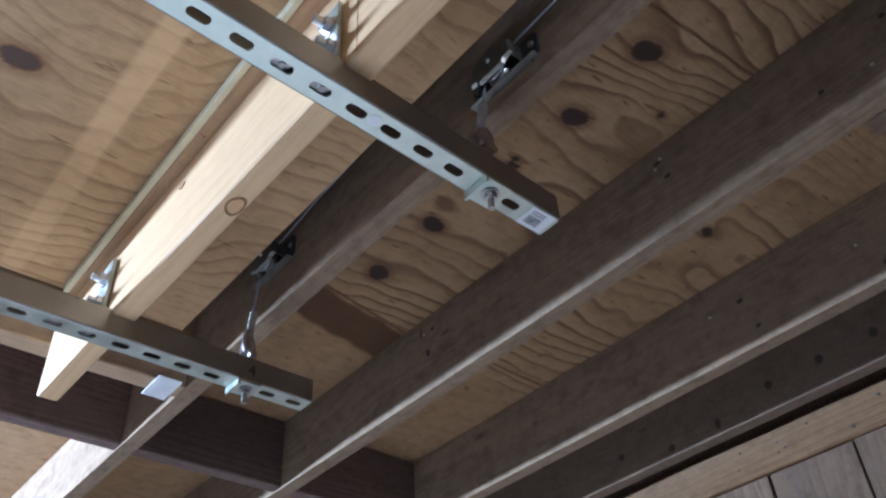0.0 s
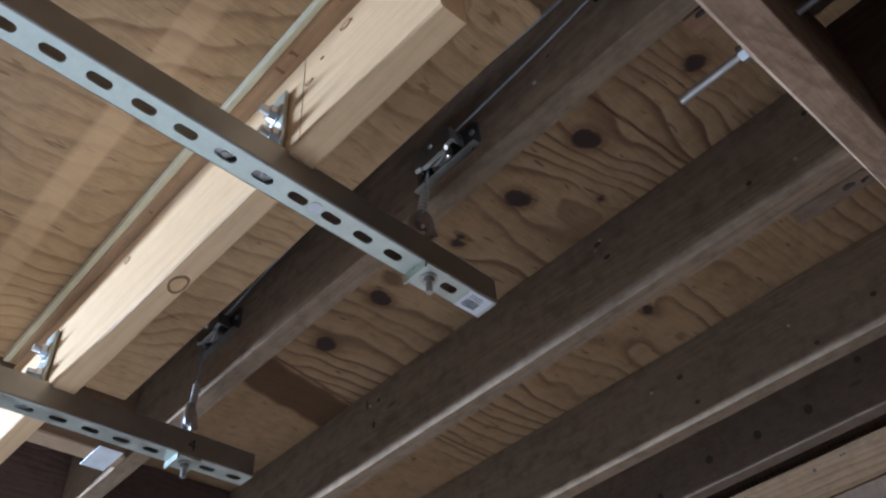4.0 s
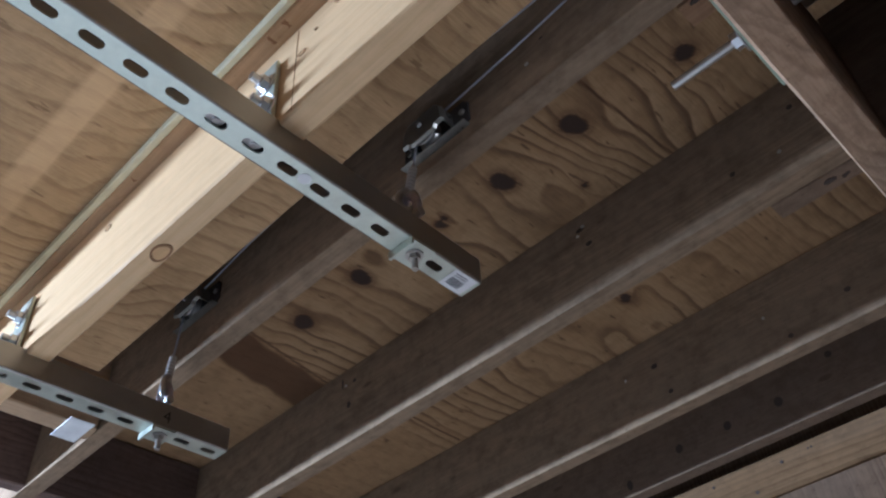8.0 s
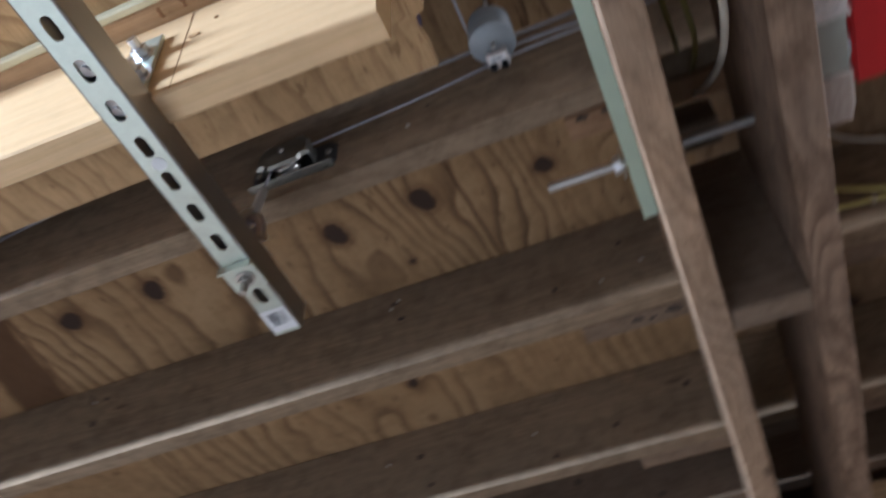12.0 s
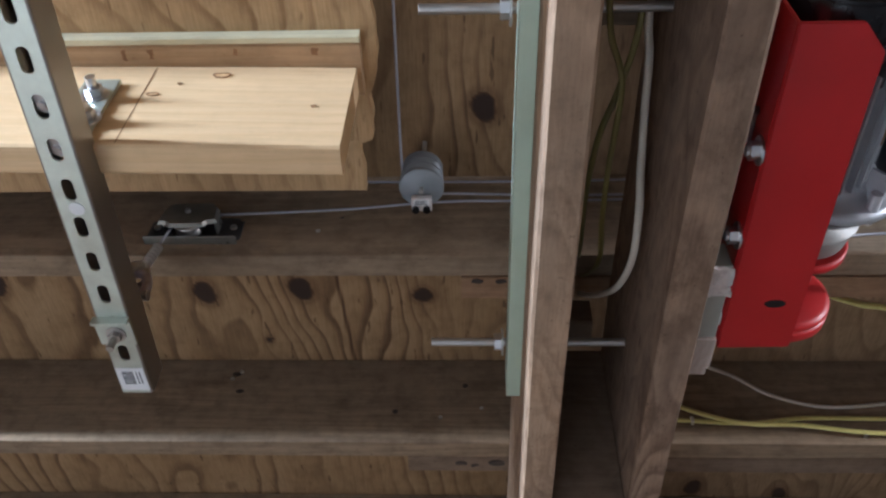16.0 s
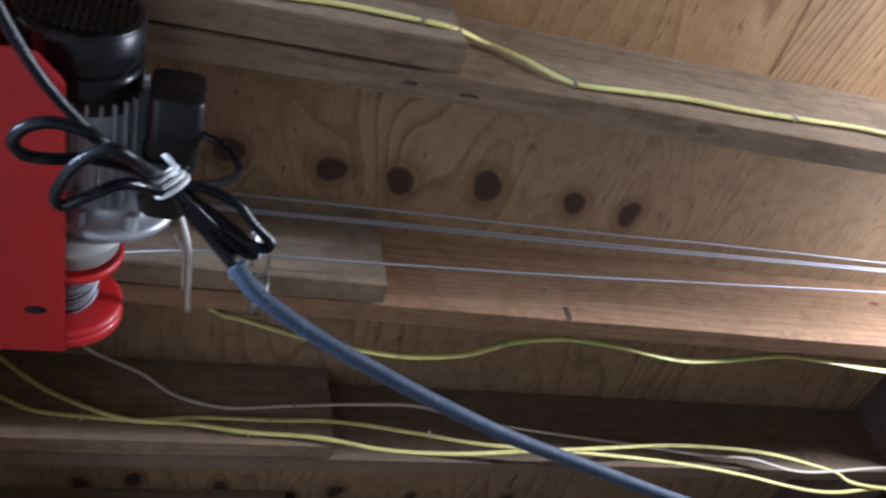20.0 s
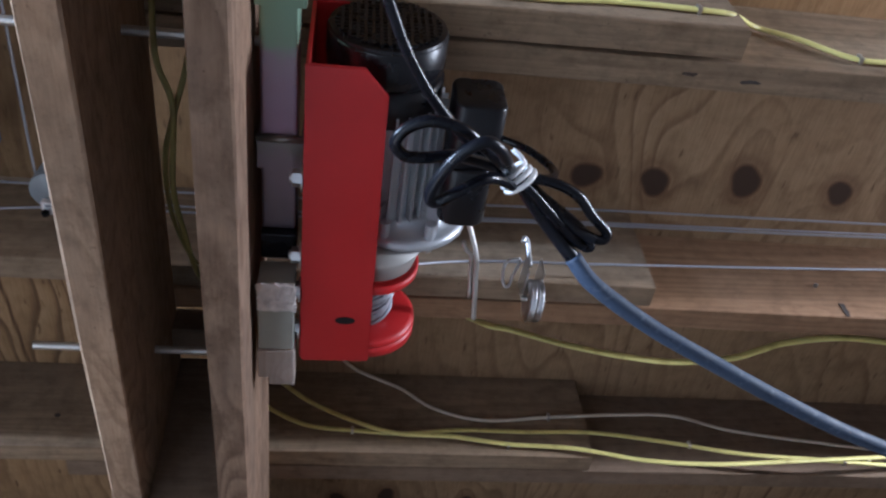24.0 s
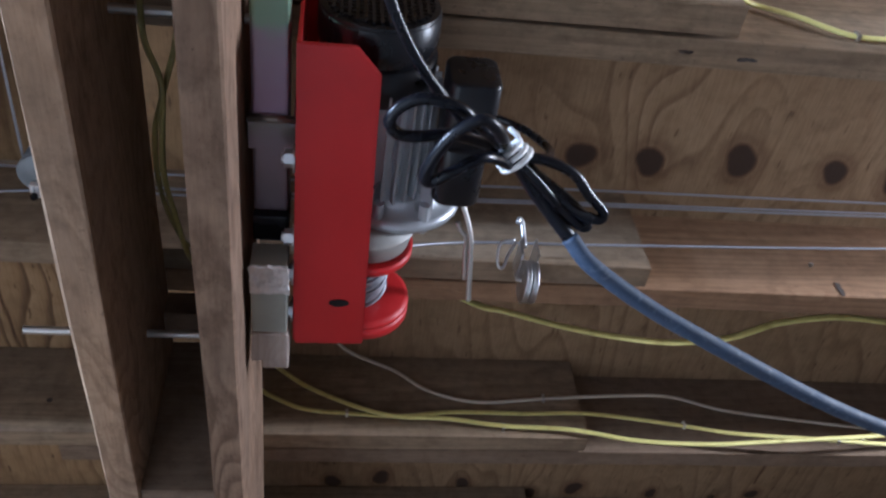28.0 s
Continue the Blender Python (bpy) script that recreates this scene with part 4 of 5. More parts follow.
# fixed rope pulleys on the joist and the ropes to the struts
def joist_pulley(x, z, label):
    """Dark back plate with a turned-out lower lip, a raised cheek over a steel wheel, a bright rivet and two screws."""
    pu = thing("joist_pulley", label, "pulley", "rope pulleys on the joist")
    yf = 0.6195
    bm = bmesh.new()
    block(bm, (x - 0.062, yf - 0.0025, z - 0.028), (x + 0.068, yf, z + 0.024))
    bmesh.ops.bevel(bm, geom=[e for e in bm.edges if abs(e.verts[0].co.y - e.verts[1].co.y) > 1e-4], offset=0.007, segments=3, affect="EDGES")
    part("base_plate", bm, BLACKENED, pu, "blackened steel mounting plate")
    soft_block("lip", (x - 0.062, yf - 0.014, z - 0.0305), (x + 0.066, yf, z - 0.0284), GUNMETAL, pu, "turned-out lower lip", 0.0006, 1)
    bm = bmesh.new()
    out = [(-0.044, -0.015), (-0.040, 0.012), (-0.030, 0.026), (0.028, 0.028), (0.038, 0.016), (0.040, -0.012), (0.026, -0.013), (0.022, -0.021), (-0.026, -0.022), (-0.032, -0.015)]
    front = [bm.verts.new((x + px * 0.92, yf - 0.029, z + pz * 0.92)) for px, pz in out]
    back = [bm.verts.new((x + px, yf - 0.022, z + pz)) for px, pz in out]
    for k in range(len(out)):
        bm.faces.new((front[k], front[(k + 1) % len(out)], back[(k + 1) % len(out)], back[k]))
    bm.faces.new(front)
    bm.faces.new(back)
    bmesh.ops.bevel(bm, geom=bm.edges[:], offset=0.0008, segments=1, affect="EDGES")
    part("cheek", bm, GUNMETAL, pu, "dark pressed steel cheek")
    for dx in (-0.037, 0.036):
        bm = bmesh.new()
        block(bm, (x + dx - 0.0015, yf - 0.0225, z - 0.012), (x + dx + 0.0015, yf - 0.0025, z + 0.012))
        part("side_tab", bm, GUNMETAL, pu)
    bm = bmesh.new()
    m = Matrix.Translation((x - 0.004, yf - 0.0125, z - 0.004)) @ pose(0, 0, 0, 90)
    lathe(bm, [(0.018, -0.008), (0.0212, -0.0065), (0.017, -0.002), (0.017, 0.002), (0.0212, 0.0065), (0.018, 0.008)], m, 32)
    part("wheel", bm, DULL, pu, "grooved steel wheel", True)
    bm = bmesh.new()
    rod(bm, (x - 0.004, yf - 0.033, z + 0.006), (x - 0.004, yf - 0.0285, z + 0.006), 0.0036, 14, 0.0042)
    part("rivet", bm, STEEL, pu, "bright domed rivet")
    for dx in (-0.052, 0.056):
        bm = bmesh.new()
        rod(bm, (x + dx, yf - 0.0055, z + 0.002), (x + dx, yf - 0.002, z + 0.002), 0.0048, 12)
        part("screw", bm, DULL, pu)
    return pu


joist_pulley(-0.505, 2.602, "steel rope pulley screwed to the joist")
joist_pulley(-1.125, 2.658, "small steel rope pulley screwed to the joist far off")


def lift_rope(x, z, sx, sy, sz, right, label):
    """A wire rope from the right over the pulley and down to a strut: ferrule, thimble and shackle."""
    rp = thing("lift_rope", label, "wire rope", "lifting ropes")
    y = 0.6045
    top = Vector((x - 0.0255, y, z - 0.010))
    end = Vector((sx, sy, sz + 0.088))
    way = (end - top).normalized()
    tube("rope", [*right, (x + 0.06, y, z + 0.0175), (x + 0.02, y, z + 0.0165), (x, y, z + 0.016), (x - 0.018, y, z + 0.008), tuple(top), tuple(end)], 0.0019, WIRE, rp, "thin twisted steel rope", 8, 10)
    # tail of the rope wound back with a pressed sleeve
    bm = bmesh.new()
    ridges = []
    for k in range(7):
        ridges += [(0.0045, 0.0075 * k), (0.0068, 0.0075 * k + 0.0018), (0.0068, 0.0075 * k + 0.0048), (0.0045, 0.0075 * k + 0.0066)]
    lathe(bm, ridges, Matrix.Translation(end - way * 0.050) @ way.to_track_quat("Z", "X").to_matrix().to_4x4(), 14)
    part("sleeve", bm, DULL, rp, "crimped rope sleeve", False)
    q = way.to_track_quat("Z", "X").to_matrix()
    loop = [end + q @ Vector((0.0125 * math.sin(w), 0.0, 0.019 - 0.019 * math.cos(w))) for w in np.linspace(0.25, 2 * math.pi - 0.25, 14)]
    tube("thimble", loop, 0.0056, DULL, rp, "dark rope thimble", 8, 3)
    sh = thing("shackle", "small bow shackle hooked to the strut", "shackle", "shackles")
    bow = [Vector((sx + 0.0145 * math.sin(w), sy + 0.003 * math.cos(w), sz + 0.052 + 0.020 * -math.cos(w))) for w in np.linspace(0.5, 2 * math.pi - 0.5, 14)]
    tube("bow", bow, 0.0062, TEMPERED, sh, "tempered violet-grey bow", 10, 3)
    bm = bmesh.new()
    rod(bm, (sx - 0.020, sy, sz + 0.036), (sx + 0.020, sy, sz + 0.036), 0.0058, 12)
    rod(bm, (sx + 0.014, sy, sz + 0.036), (sx + 0.021, sy, sz + 0.036), 0.007, 8)
    part("pin", bm, DULL, sh)


lift_rope(-0.505, 2.602, -0.538, 0.592, 2.405, [(2.25, 0.590, 2.704), (1.4, 0.590, 2.676), (1.0, 0.590, 2.662), (0.45, 0.590, 2.650), (0.055, 0.595, 2.636), (-0.142, 0.596, 2.636), (-0.29, 0.599, 2.623)], "steel lifting rope from the wall side to the platform")
lift_rope(-1.125, 2.658, -1.137, 0.589, 2.405, [(2.25, 0.590, 2.722), (1.4, 0.590, 2.710), (1.1, 0.590, 2.701), (0.55, 0.590, 2.692), (0.06, 0.597, 2.686), (-0.27, 0.612, 2.705), (-0.45, 0.6165, 2.722), (-0.75, 0.6165, 2.724), (-0.95, 0.6150, 2.712)], "second steel lifting rope running behind the first")

# turning sheave with the rope that runs off along the deck's end
sheave = thing("turning_sheave", "grey grooved sheave with a clear clamp, hung under the ceiling", "pulley")
m = Matrix.Translation((-0.184, 0.561, 2.628))
bm = bmesh.new()
lathe(bm, [(0.0295, -0.009), (0.031, -0.007), (0.031, -0.003), (0.021, 0.001), (0.021, 0.005), (0.030, 0.009), (0.030, 0.012), (0.020, 0.016), (0.020, 0.020), (0.029, 0.024), (0.029, 0.027), (0.020, 0.031), (0.028, 0.037), (0.028, 0.041)], m, 40)
part("wheel", bm, GREY_PAINT, sheave, "grey painted wheel with several grooves", True)
bm = bmesh.new()
rod(bm, (-0.184, 0.561, 2.610), (-0.184, 0.561, CEIL), 0.003, 12)
part("axle", bm, DULL, sheave, "steel axle bolt")
soft_block("clamp", (-0.198, 0.570, 2.607), (-0.170, 0.591, 2.617), TAPE, sheave, "clear plastic clamp", 0.0015)
soft_block("label", (-0.195, 0.5715, 2.6064), (-0.173, 0.5805, 2.6069), PAPER, sheave, "small white printed label", 0.0001, 1)
for k in range(3):
    soft_block("bar", (-0.193, 0.5730 + 0.0024 * k, 2.6060), (-0.176 - 0.003 * (k % 2), 0.5741 + 0.0024 * k, 2.60635), INK, sheave, "", 0.00005, 1)
hex_bolt(sheave, (-0.192, 0.585, 2.607), (0, 0, -1), 0.0055, 0.003, BLACK, False)
hex_bolt(sheave, (-0.177, 0.585, 2.607), (0, 0, -1), 0.0055, 0.003, BLACK, False)
rope = thing("side_rope", "steel rope turning round the sheave", "wire rope", "lifting ropes")
tube("rope", [(-0.206, -0.6, 2.650), (-0.2065, 0.1, 2.648), (-0.2110, 0.545, 2.644), (-0.205, 0.580, 2.643), (-0.184, 0.588, 2.643), (-0.14, 0.592, 2.649), (0.06, 0.595, 2.648), (0.45, 0.590, 2.656), (1.0, 0.590, 2.670), (1.4, 0.590, 2.683), (2.25, 0.590, 2.711)], 0.0019, WIRE, rope, "", 8, 10)

# threaded rods through the girder with the strips they clamp
for y, z, x0, lab in ((0.651, 2.418, -0.166, "long threaded rod with a hexagon nut through the girder"), (0.222, 2.445, -0.165, "threaded rod through the girder near the deck's end")):
    tr = thing("threaded_rod", lab, "threaded rod", "rods through the girder")
    rings = []
    n = int((0.135 - x0) / 0.0012)
    for i in range(n):
        r = 0.0047 if i % 2 else 0.0054
        rings.append([(x0 + i * 0.0012, y + r * math.cos(w), z + r * math.sin(w)) for w in (2 * math.pi * k / 12 for k in range(12))])
    sweep(rings, DULL, "rod", tr, "", True, True)
    bm = bmesh.new()
    rod(bm, (-0.0875, y, z), (-0.0790, y, z), 0.0105, 6)
    part("nut", bm, STEEL, tr)
    bm = bmesh.new()
    rod(bm, (-0.0785, y, z), (-0.0765, y, z), 0.017, 24)
    part("washer", bm, DULL, tr)
strip = thing("steel_strip", "pale green zinc channel bolted along the girder", "channel")
prof = [(-0.0725, 2.382), (-0.0555, 2.382), (-0.0555, 2.424), (-0.0580, 2.424), (-0.0580, 2.3845), (-0.0700, 2.3845), (-0.0700, 2.424), (-0.0725, 2.424)]
sweep([[(x, y, z) for x, z in prof] for y in (-0.6, 0.711)], GREEN_ZINC, "strip", strip)

tub = thing("plastic_tub", "dark navy plastic tub lying on the platform deck", "tub")
soft_block("tub", (-0.430, 0.330, 2.6275), (-0.268, 0.535, 2.700), BLUE, tub, "", 0.006, 3)


CABLE = [(0.408, 0.277, 2.195), (0.430, 0.296, 2.180), (0.487, 0.330, 2.167), (0.550, 0.361, 2.157), (0.625, 0.399, 2.150), (0.716, 0.446, 2.149), (0.816, 0.490, 2.149), (1.0, 0.570, 2.15), (1.4, 0.73, 2.15), (2.2, 1.0, 2.10)]


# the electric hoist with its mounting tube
def painted_sheen():
    m, nt, bs = material("painted_tube_sheen")
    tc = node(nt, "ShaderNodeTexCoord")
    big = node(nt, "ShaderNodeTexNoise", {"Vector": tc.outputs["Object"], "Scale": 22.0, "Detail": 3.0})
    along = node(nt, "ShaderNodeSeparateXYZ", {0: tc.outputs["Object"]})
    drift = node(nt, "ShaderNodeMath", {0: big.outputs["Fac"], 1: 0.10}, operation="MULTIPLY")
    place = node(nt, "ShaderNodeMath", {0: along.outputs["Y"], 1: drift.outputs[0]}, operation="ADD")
    # Green-to-mauve reflection put into the base colour along the tube's length
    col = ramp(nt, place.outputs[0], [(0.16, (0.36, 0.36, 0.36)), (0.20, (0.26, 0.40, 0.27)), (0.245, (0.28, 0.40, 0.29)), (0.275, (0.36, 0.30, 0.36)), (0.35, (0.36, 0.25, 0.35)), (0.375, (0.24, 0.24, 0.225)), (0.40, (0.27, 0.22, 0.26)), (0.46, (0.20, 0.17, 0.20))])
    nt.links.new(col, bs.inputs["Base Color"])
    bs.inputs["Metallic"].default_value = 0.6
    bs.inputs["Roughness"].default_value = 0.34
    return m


PAINTED_SHEEN = painted_sheen()
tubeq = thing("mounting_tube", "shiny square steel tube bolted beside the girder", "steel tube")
soft_block("tube", (0.1195, -0.6, 2.415), (0.1580, 0.440, 2.455), PAINTED_SHEEN, tubeq, "", 0.004, 3)
soft_block("end_cap", (0.1190, 0.4402, 2.405), (0.1590, 0.476, 2.455), RUBBER, tubeq, "black rubber end", 0.002)
blk = thing("wood_spacer", "pale wood spacer wrapped in crumpled clear tape", "block")
soft_block("spacer", (0.1190, 0.475, 2.360), (0.1605, 0.5815, 2.400), plain("grey_board", (0.30, 0.30, 0.26), 0.6, 0.0, 0.1, 20.0, 0.1), blk, "grey-green packing piece", 0.002)
bm = bmesh.new()
block(bm, (0.1185, 0.475, 2.3565), (0.1620, 0.514, 2.3592))
bmesh.ops.subdivide_edges(bm, edges=bm.edges[:], cuts=7, use_grid_fill=True)
for v in bm.verts:
    v.co += noise.noise_vector(v.co * 120) * 0.0035
part("tape", bm, TAPE, blk, "crumpled clear tape")
blk2 = thing("wood_spacer", "pale offcut of wood under the hoist's end", "block")
soft_block("offcut", (0.1180, 0.582, 2.357), (0.1620, 0.6290, 2.400), OFFCUT, blk2, "", 0.002)
soft_block("offcut", (0.1300, 0.6295, 2.366), (0.1620, 0.652, 2.404), OFFCUT, blk2, "", 0.002)
for y, lab in ((0.353, "bent clamp strap with a bolt, round the tube"), (0.168, "clamp strap round the tube near its end")):
    cs = thing("clamp_strap", lab, "clamp", "hoist clamps")
    bm = bmesh.new()
    block(bm, (0.1160, y - 0.036, 2.4105), (0.1620, y, 2.4130))
    block(bm, (0.1160, y - 0.036, 2.4131), (0.1190, y, 2.470))
    block(bm, (0.1621, y - 0.036, 2.4105), (0.1650, y, 2.470))
    part("strap", bm, PAINTED_SHEEN, cs)
    bm = bmesh.new()
    rod(bm, (0.1150, y - 0.037, 2.4125), (0.1655, y - 0.037, 2.4125), 0.0042, 14)
    part("lip", bm, ZINC_SIDE, cs, "rolled edge of the strap", True)

for y in (0.345, 0.452, 0.505, 0.566):
    b = thing("hoist_bolt", "zinc hexagon bolt between the tube and the hoist", "bolt", "hoist bolts")
    hex_bolt(b, (0.1662, y, 2.385), (-1, 0, 0), 0.0100, 0.003)
hoist = thing("electric_hoist", "red electric rope hoist with a grey motor, beside the girder", "hoist")
HZ = 2.370
bm = bmesh.new()
out = [(0.1665, 0.204), (0.223, 0.204), (0.2475, 0.233), (0.2515, 0.608), (0.1695, 0.610)]
lo = [bm.verts.new((x, y, HZ)) for x, y in out]
hi = [bm.verts.new((x, y, HZ + 0.004)) for x, y in out]
bm.faces.new(lo[::-1])
bm.faces.new(hi)
for k in range(5):
    j = (k + 1) % 5
    bm.faces.new((lo[k], lo[j], hi[j], hi[k]))
block(bm, (0.1665, 0.206, HZ + 0.0042), (0.1705, 0.609, HZ + 0.150))
block(bm, (0.1707, 0.204, HZ + 0.146), (0.235, 0.609, HZ + 0.150))
bmesh.ops.bevel(bm, geom=bm.edges[:], offset=0.0012, segments=2, affect="EDGES")
part("frame", bm, RED, hoist, "bent red enamelled steel frame")
# Flat dark disc on the plate, the hole's shade put into its colour
bm = bmesh.new()
rod(bm, (0.220, 0.538, HZ - 0.0006), (0.220, 0.538, HZ + 0.002), 0.0095, 24)
bmesh.ops.scale(bm, vec=(1.25, 0.62, 1.0), space=Matrix.Translation((-0.220, -0.538, 0)), verts=bm.verts[:])
part("hole", bm, plain("painted_hollow", (0.006, 0.004, 0.004), 0.95, 0.0, 0.1, 20.0, 0.0), hoist, "dark oval disc standing in for a hole in the frame")
# motor: body with fins, end bell, gear flange
MX, MZ = 0.262, 2.474
ym = lambda y: Matrix.Translation((MX, y, MZ)) @ pose(0, 0, 0, -90)
bm = bmesh.new()
lathe(bm, [(0.046, 0.0), (0.047, 0.002), (0.047, 0.180), (0.046, 0.182)], ym(0.262), 48)
motor = part("motor", bm, ALU, hoist, "cast aluminium motor body", True)
for k in range(26):
    w = 2 * math.pi * k / 26
    bm = bmesh.new()
    mm = Matrix.Translation((MX, 0, MZ)) @ pose(0, 0, 0, 0, math.degrees(w), 0)
    block(bm, (-0.0013, 0.285, 0.0465), (0.0013, 0.425, 0.0590), mm)
    part("fin", bm, ALU, motor)
FX = 0.247
ff = lambda y: Matrix.Translation((FX, y, MZ)) @ pose(0, 0, 0, -90)
bm = bmesh.new()
lathe(bm, [(0.0615, 0.0), (0.0640, 0.003), (0.0640, 0.030), (0.0625, 0.042), (0.0560, 0.048)], ff(0.208), 56)
cover = part("fan_cover", bm, BLACK, hoist, "black plastic fan cover", True)
bm = bmesh.new()
lathe(bm, [(0.0520, 0.0), (0.0560, -0.003), (0.0620, -0.002), (0.0628, 0.001)], ff(0.208), 56)
part("rim", bm, BLACK, cover)
bm = bmesh.new()
lathe(bm, [(0.050, 0.0), (0.056, 0.002), (0.056, 0.044), (0.050, 0.047)], Matrix.Translation((0.256, 0.256, MZ)) @ pose(0, 0, 0, -90), 48)
part("end_bell", bm, BLACK, hoist, "black motor end", True)
for k in range(-6, 7):
    h = math.sqrt(max(0.0, 0.0560 ** 2 - (k * 0.008) ** 2))
    bm = bmesh.new()
    block(bm, (FX + k * 0.008 - 0.0016, 0.2020, MZ - h), (FX + k * 0.008 + 0.0016, 0.2050, MZ + h))
    part("grille_bar", bm, BLACK, cover)
    bm = bmesh.new()
    block(bm, (FX - h, 0.2024, MZ + k * 0.008 - 0.0016), (FX + h, 0.2054, MZ + k * 0.008 + 0.0016))
    part("grille_bar", bm, BLACK, cover)
bm = bmesh.new()
lathe(bm, [(0.046, 0.0), (0.050, 0.004), (0.052, 0.012), (0.068, 0.016), (0.073, 0.018), (0.075, 0.022), (0.075, 0.027), (0.072, 0.030), (0.050, 0.0315), (0.046, 0.036)], Matrix.Translation((MX + 0.024, 0.424, MZ)) @ pose(0, 0, 0, -90), 56)
bell = part("gear_flange", bm, ALU, hoist, "grey cast gear housing", True)
for k in range(8):
    w = 2 * math.pi * (k + 0.5) / 8
    c = (MX + 0.024 + 0.069 * math.cos(w), 0.450, MZ + 0.064 * math.sin(w))
    bm = bmesh.new()
    rod(bm, c, (c[0], c[1] + 0.010, c[2]), 0.0055, 6)
    part("flange_screw", bm, DULL, bell)
    bm = bmesh.new()
    rod(bm, (c[0], 0.420, c[2]), (c[0], 0.445, c[2]), 0.0065, 12)
    part("boss", bm, ALU, bell)
for k in range(6):
    bm = bmesh.new()
    mm = Matrix.Translation((MX + 0.024, 0, MZ)) @ pose(0, 0, 0, 0, 30 + 60 * k, 0)
    block(bm, (-0.0016, 0.400, 0.046), (0.0016, 0.440, 0.068), mm)
    part("rib", bm, ALU, bell)
# drum
DX, DZ = 0.249, 2.436
dm = lambda y: Matrix.Translation((DX, y, DZ)) @ pose(0, 0, 0, -90)
bm = bmesh.new()
lathe(bm, [(0.060, 0.0), (0.060, 0.004), (0.056, 0.012), (0.052, 0.030), (0.044, 0.034)], dm(0.456), 56)
part("gear_neck", bm, NECK, hoist, "beige cast neck between gearbox and drum", True)
bm = bmesh.new()
lathe(bm, [(0.050, 0.003), (0.0545, 0.0), (0.0575, 0.001), (0.0575, 0.010), (0.052, 0.014), (0.026, 0.015)], dm(0.493), 56)
drum = part("drum_flange", bm, RED, hoist, "red drum flange", True)
bm = bmesh.new()
lathe(bm, [(0.026, 0.0), (0.054, 0.001), (0.060, 0.004), (0.0612, 0.009), (0.060, 0.0120), (0.055, 0.0125), (0.055, 0.0145), (0.0605, 0.0150), (0.0612, 0.018), (0.061, 0.027), (0.056, 0.031), (0.02, 0.032)], dm(0.578), 56)
part("drum_flange", bm, RED, hoist, "red drum flange", True)
coil = []
for k in range(13 * 16 + 1):
    w = 2 * math.pi * k / 16
    rr = 0.0275 + 0.0022 * math.sin(0.41 * w)
    coil.append((DX + rr * math.cos(w), 0.522 + 0.0038 * k / 16 + 0.013 * math.sin(w + 3.93), DZ + rr * math.sin(w)))
tube("wound_rope", coil, 0.0022, WIRE, hoist, "loosely wound steel rope", 8, 2)
bm = bmesh.new()
rod(bm, (DX, 0.508, DZ), (DX, 0.578, DZ), 0.0255, 32)
part("drum_core", bm, WIRE, hoist, "inner turns of rope on the drum", True)
# capacitor box and its bracket
def rounded_case(name, lo, hi, r, label):
    """A case with well-rounded long edges along y and slightly rounded ends."""
    bm = bmesh.new()
    cx, cz, hx, hz = (lo[0] + hi[0]) / 2, (lo[2] + hi[2]) / 2, (hi[0] - lo[0]) / 2, (hi[2] - lo[2]) / 2
    rings = []
    for y, inset in ((lo[1], 0.0035), (lo[1] + 0.001, 0.0012), (lo[1] + 0.0035, 0.0), (hi[1] - 0.0035, 0.0), (hi[1] - 0.001, 0.0012), (hi[1], 0.0035)):
        ring = []
        for sx, sz, a0 in ((1, 1, 0), (-1, 1, 90), (-1, -1, 180), (1, -1, 270)):
            for k in range(7):
                a = radians(a0 + 15 * k)
                ring.append(bm.verts.new((cx + sx * (hx - r) + (r - inset) * math.cos(a), y, cz + sz * (hz - r) + (r - inset) * math.sin(a))))
        rings.append(ring)
    for a, b in zip(rings, rings[1:]):
        for k in range(28):
            bm.faces.new((a[k], a[(k + 1) % 28], b[(k + 1) % 28], b[k]))
    bm.faces.new(rings[0][::-1])
    bm.faces.new(rings[-1])
    bmesh.ops.recalc_face_normals(bm, faces=bm.faces[:])
    return part(name, bm, BLACK, hoist, label, True)


rounded_case("capacitor_box", (0.320, 0.257, 2.404), (0.376, 0.346, 2.470), 0.013, "black capacitor housing with rounded sides")
rounded_case("terminal_cover", (0.317, 0.334, 2.398), (0.372, 0.409, 2.462), 0.019, "round black terminal cover")
# limit bar
bar = thing("limit_bar", "bent bright steel limit bar looped below the hoist", "bar")
tube("bar", [(0.364, 0.452, 2.466), (0.372, 0.470, 2.460), (0.380, 0.495, 2.451), (0.383, 0.520, 2.447), (0.386, 0.560, 2.438), (0.388, 0.586, 2.431)], 0.0034, DULL, bar, "", 10, 6)
tube("bar", [(0.362, 0.478, 2.458), (0.367, 0.488, 2.455), (0.3745, 0.497, 2.452), (0.3765, 0.520, 2.450), (0.3800, 0.558, 2.442)], 0.0030, DULL, bar, "shorter leg of the bar", 10, 6)

# hook block on the rope
HB = Vector((-0.001, -0.001, -0.006))
sn = thing("hook_block", "small chromed rope block with a hook and wire loop", "pulley block")
for dx in (-0.005, 0.005):
    bm = bmesh.new()
    m = Matrix.Translation(HB + Vector((0.482 + dx, 0.607, 2.500))) @ pose(0, 0, 0, 0, 92, 3)
    lathe(bm, [(0.012, -0.0045), (0.029, -0.004), (0.030, -0.002), (0.024, 0.0), (0.030, 0.002), (0.029, 0.004), (0.012, 0.0045)], m, 36)
    part("wheel", bm, STEEL, sn, "grooved chromed wheel", True)
bm = bmesh.new()
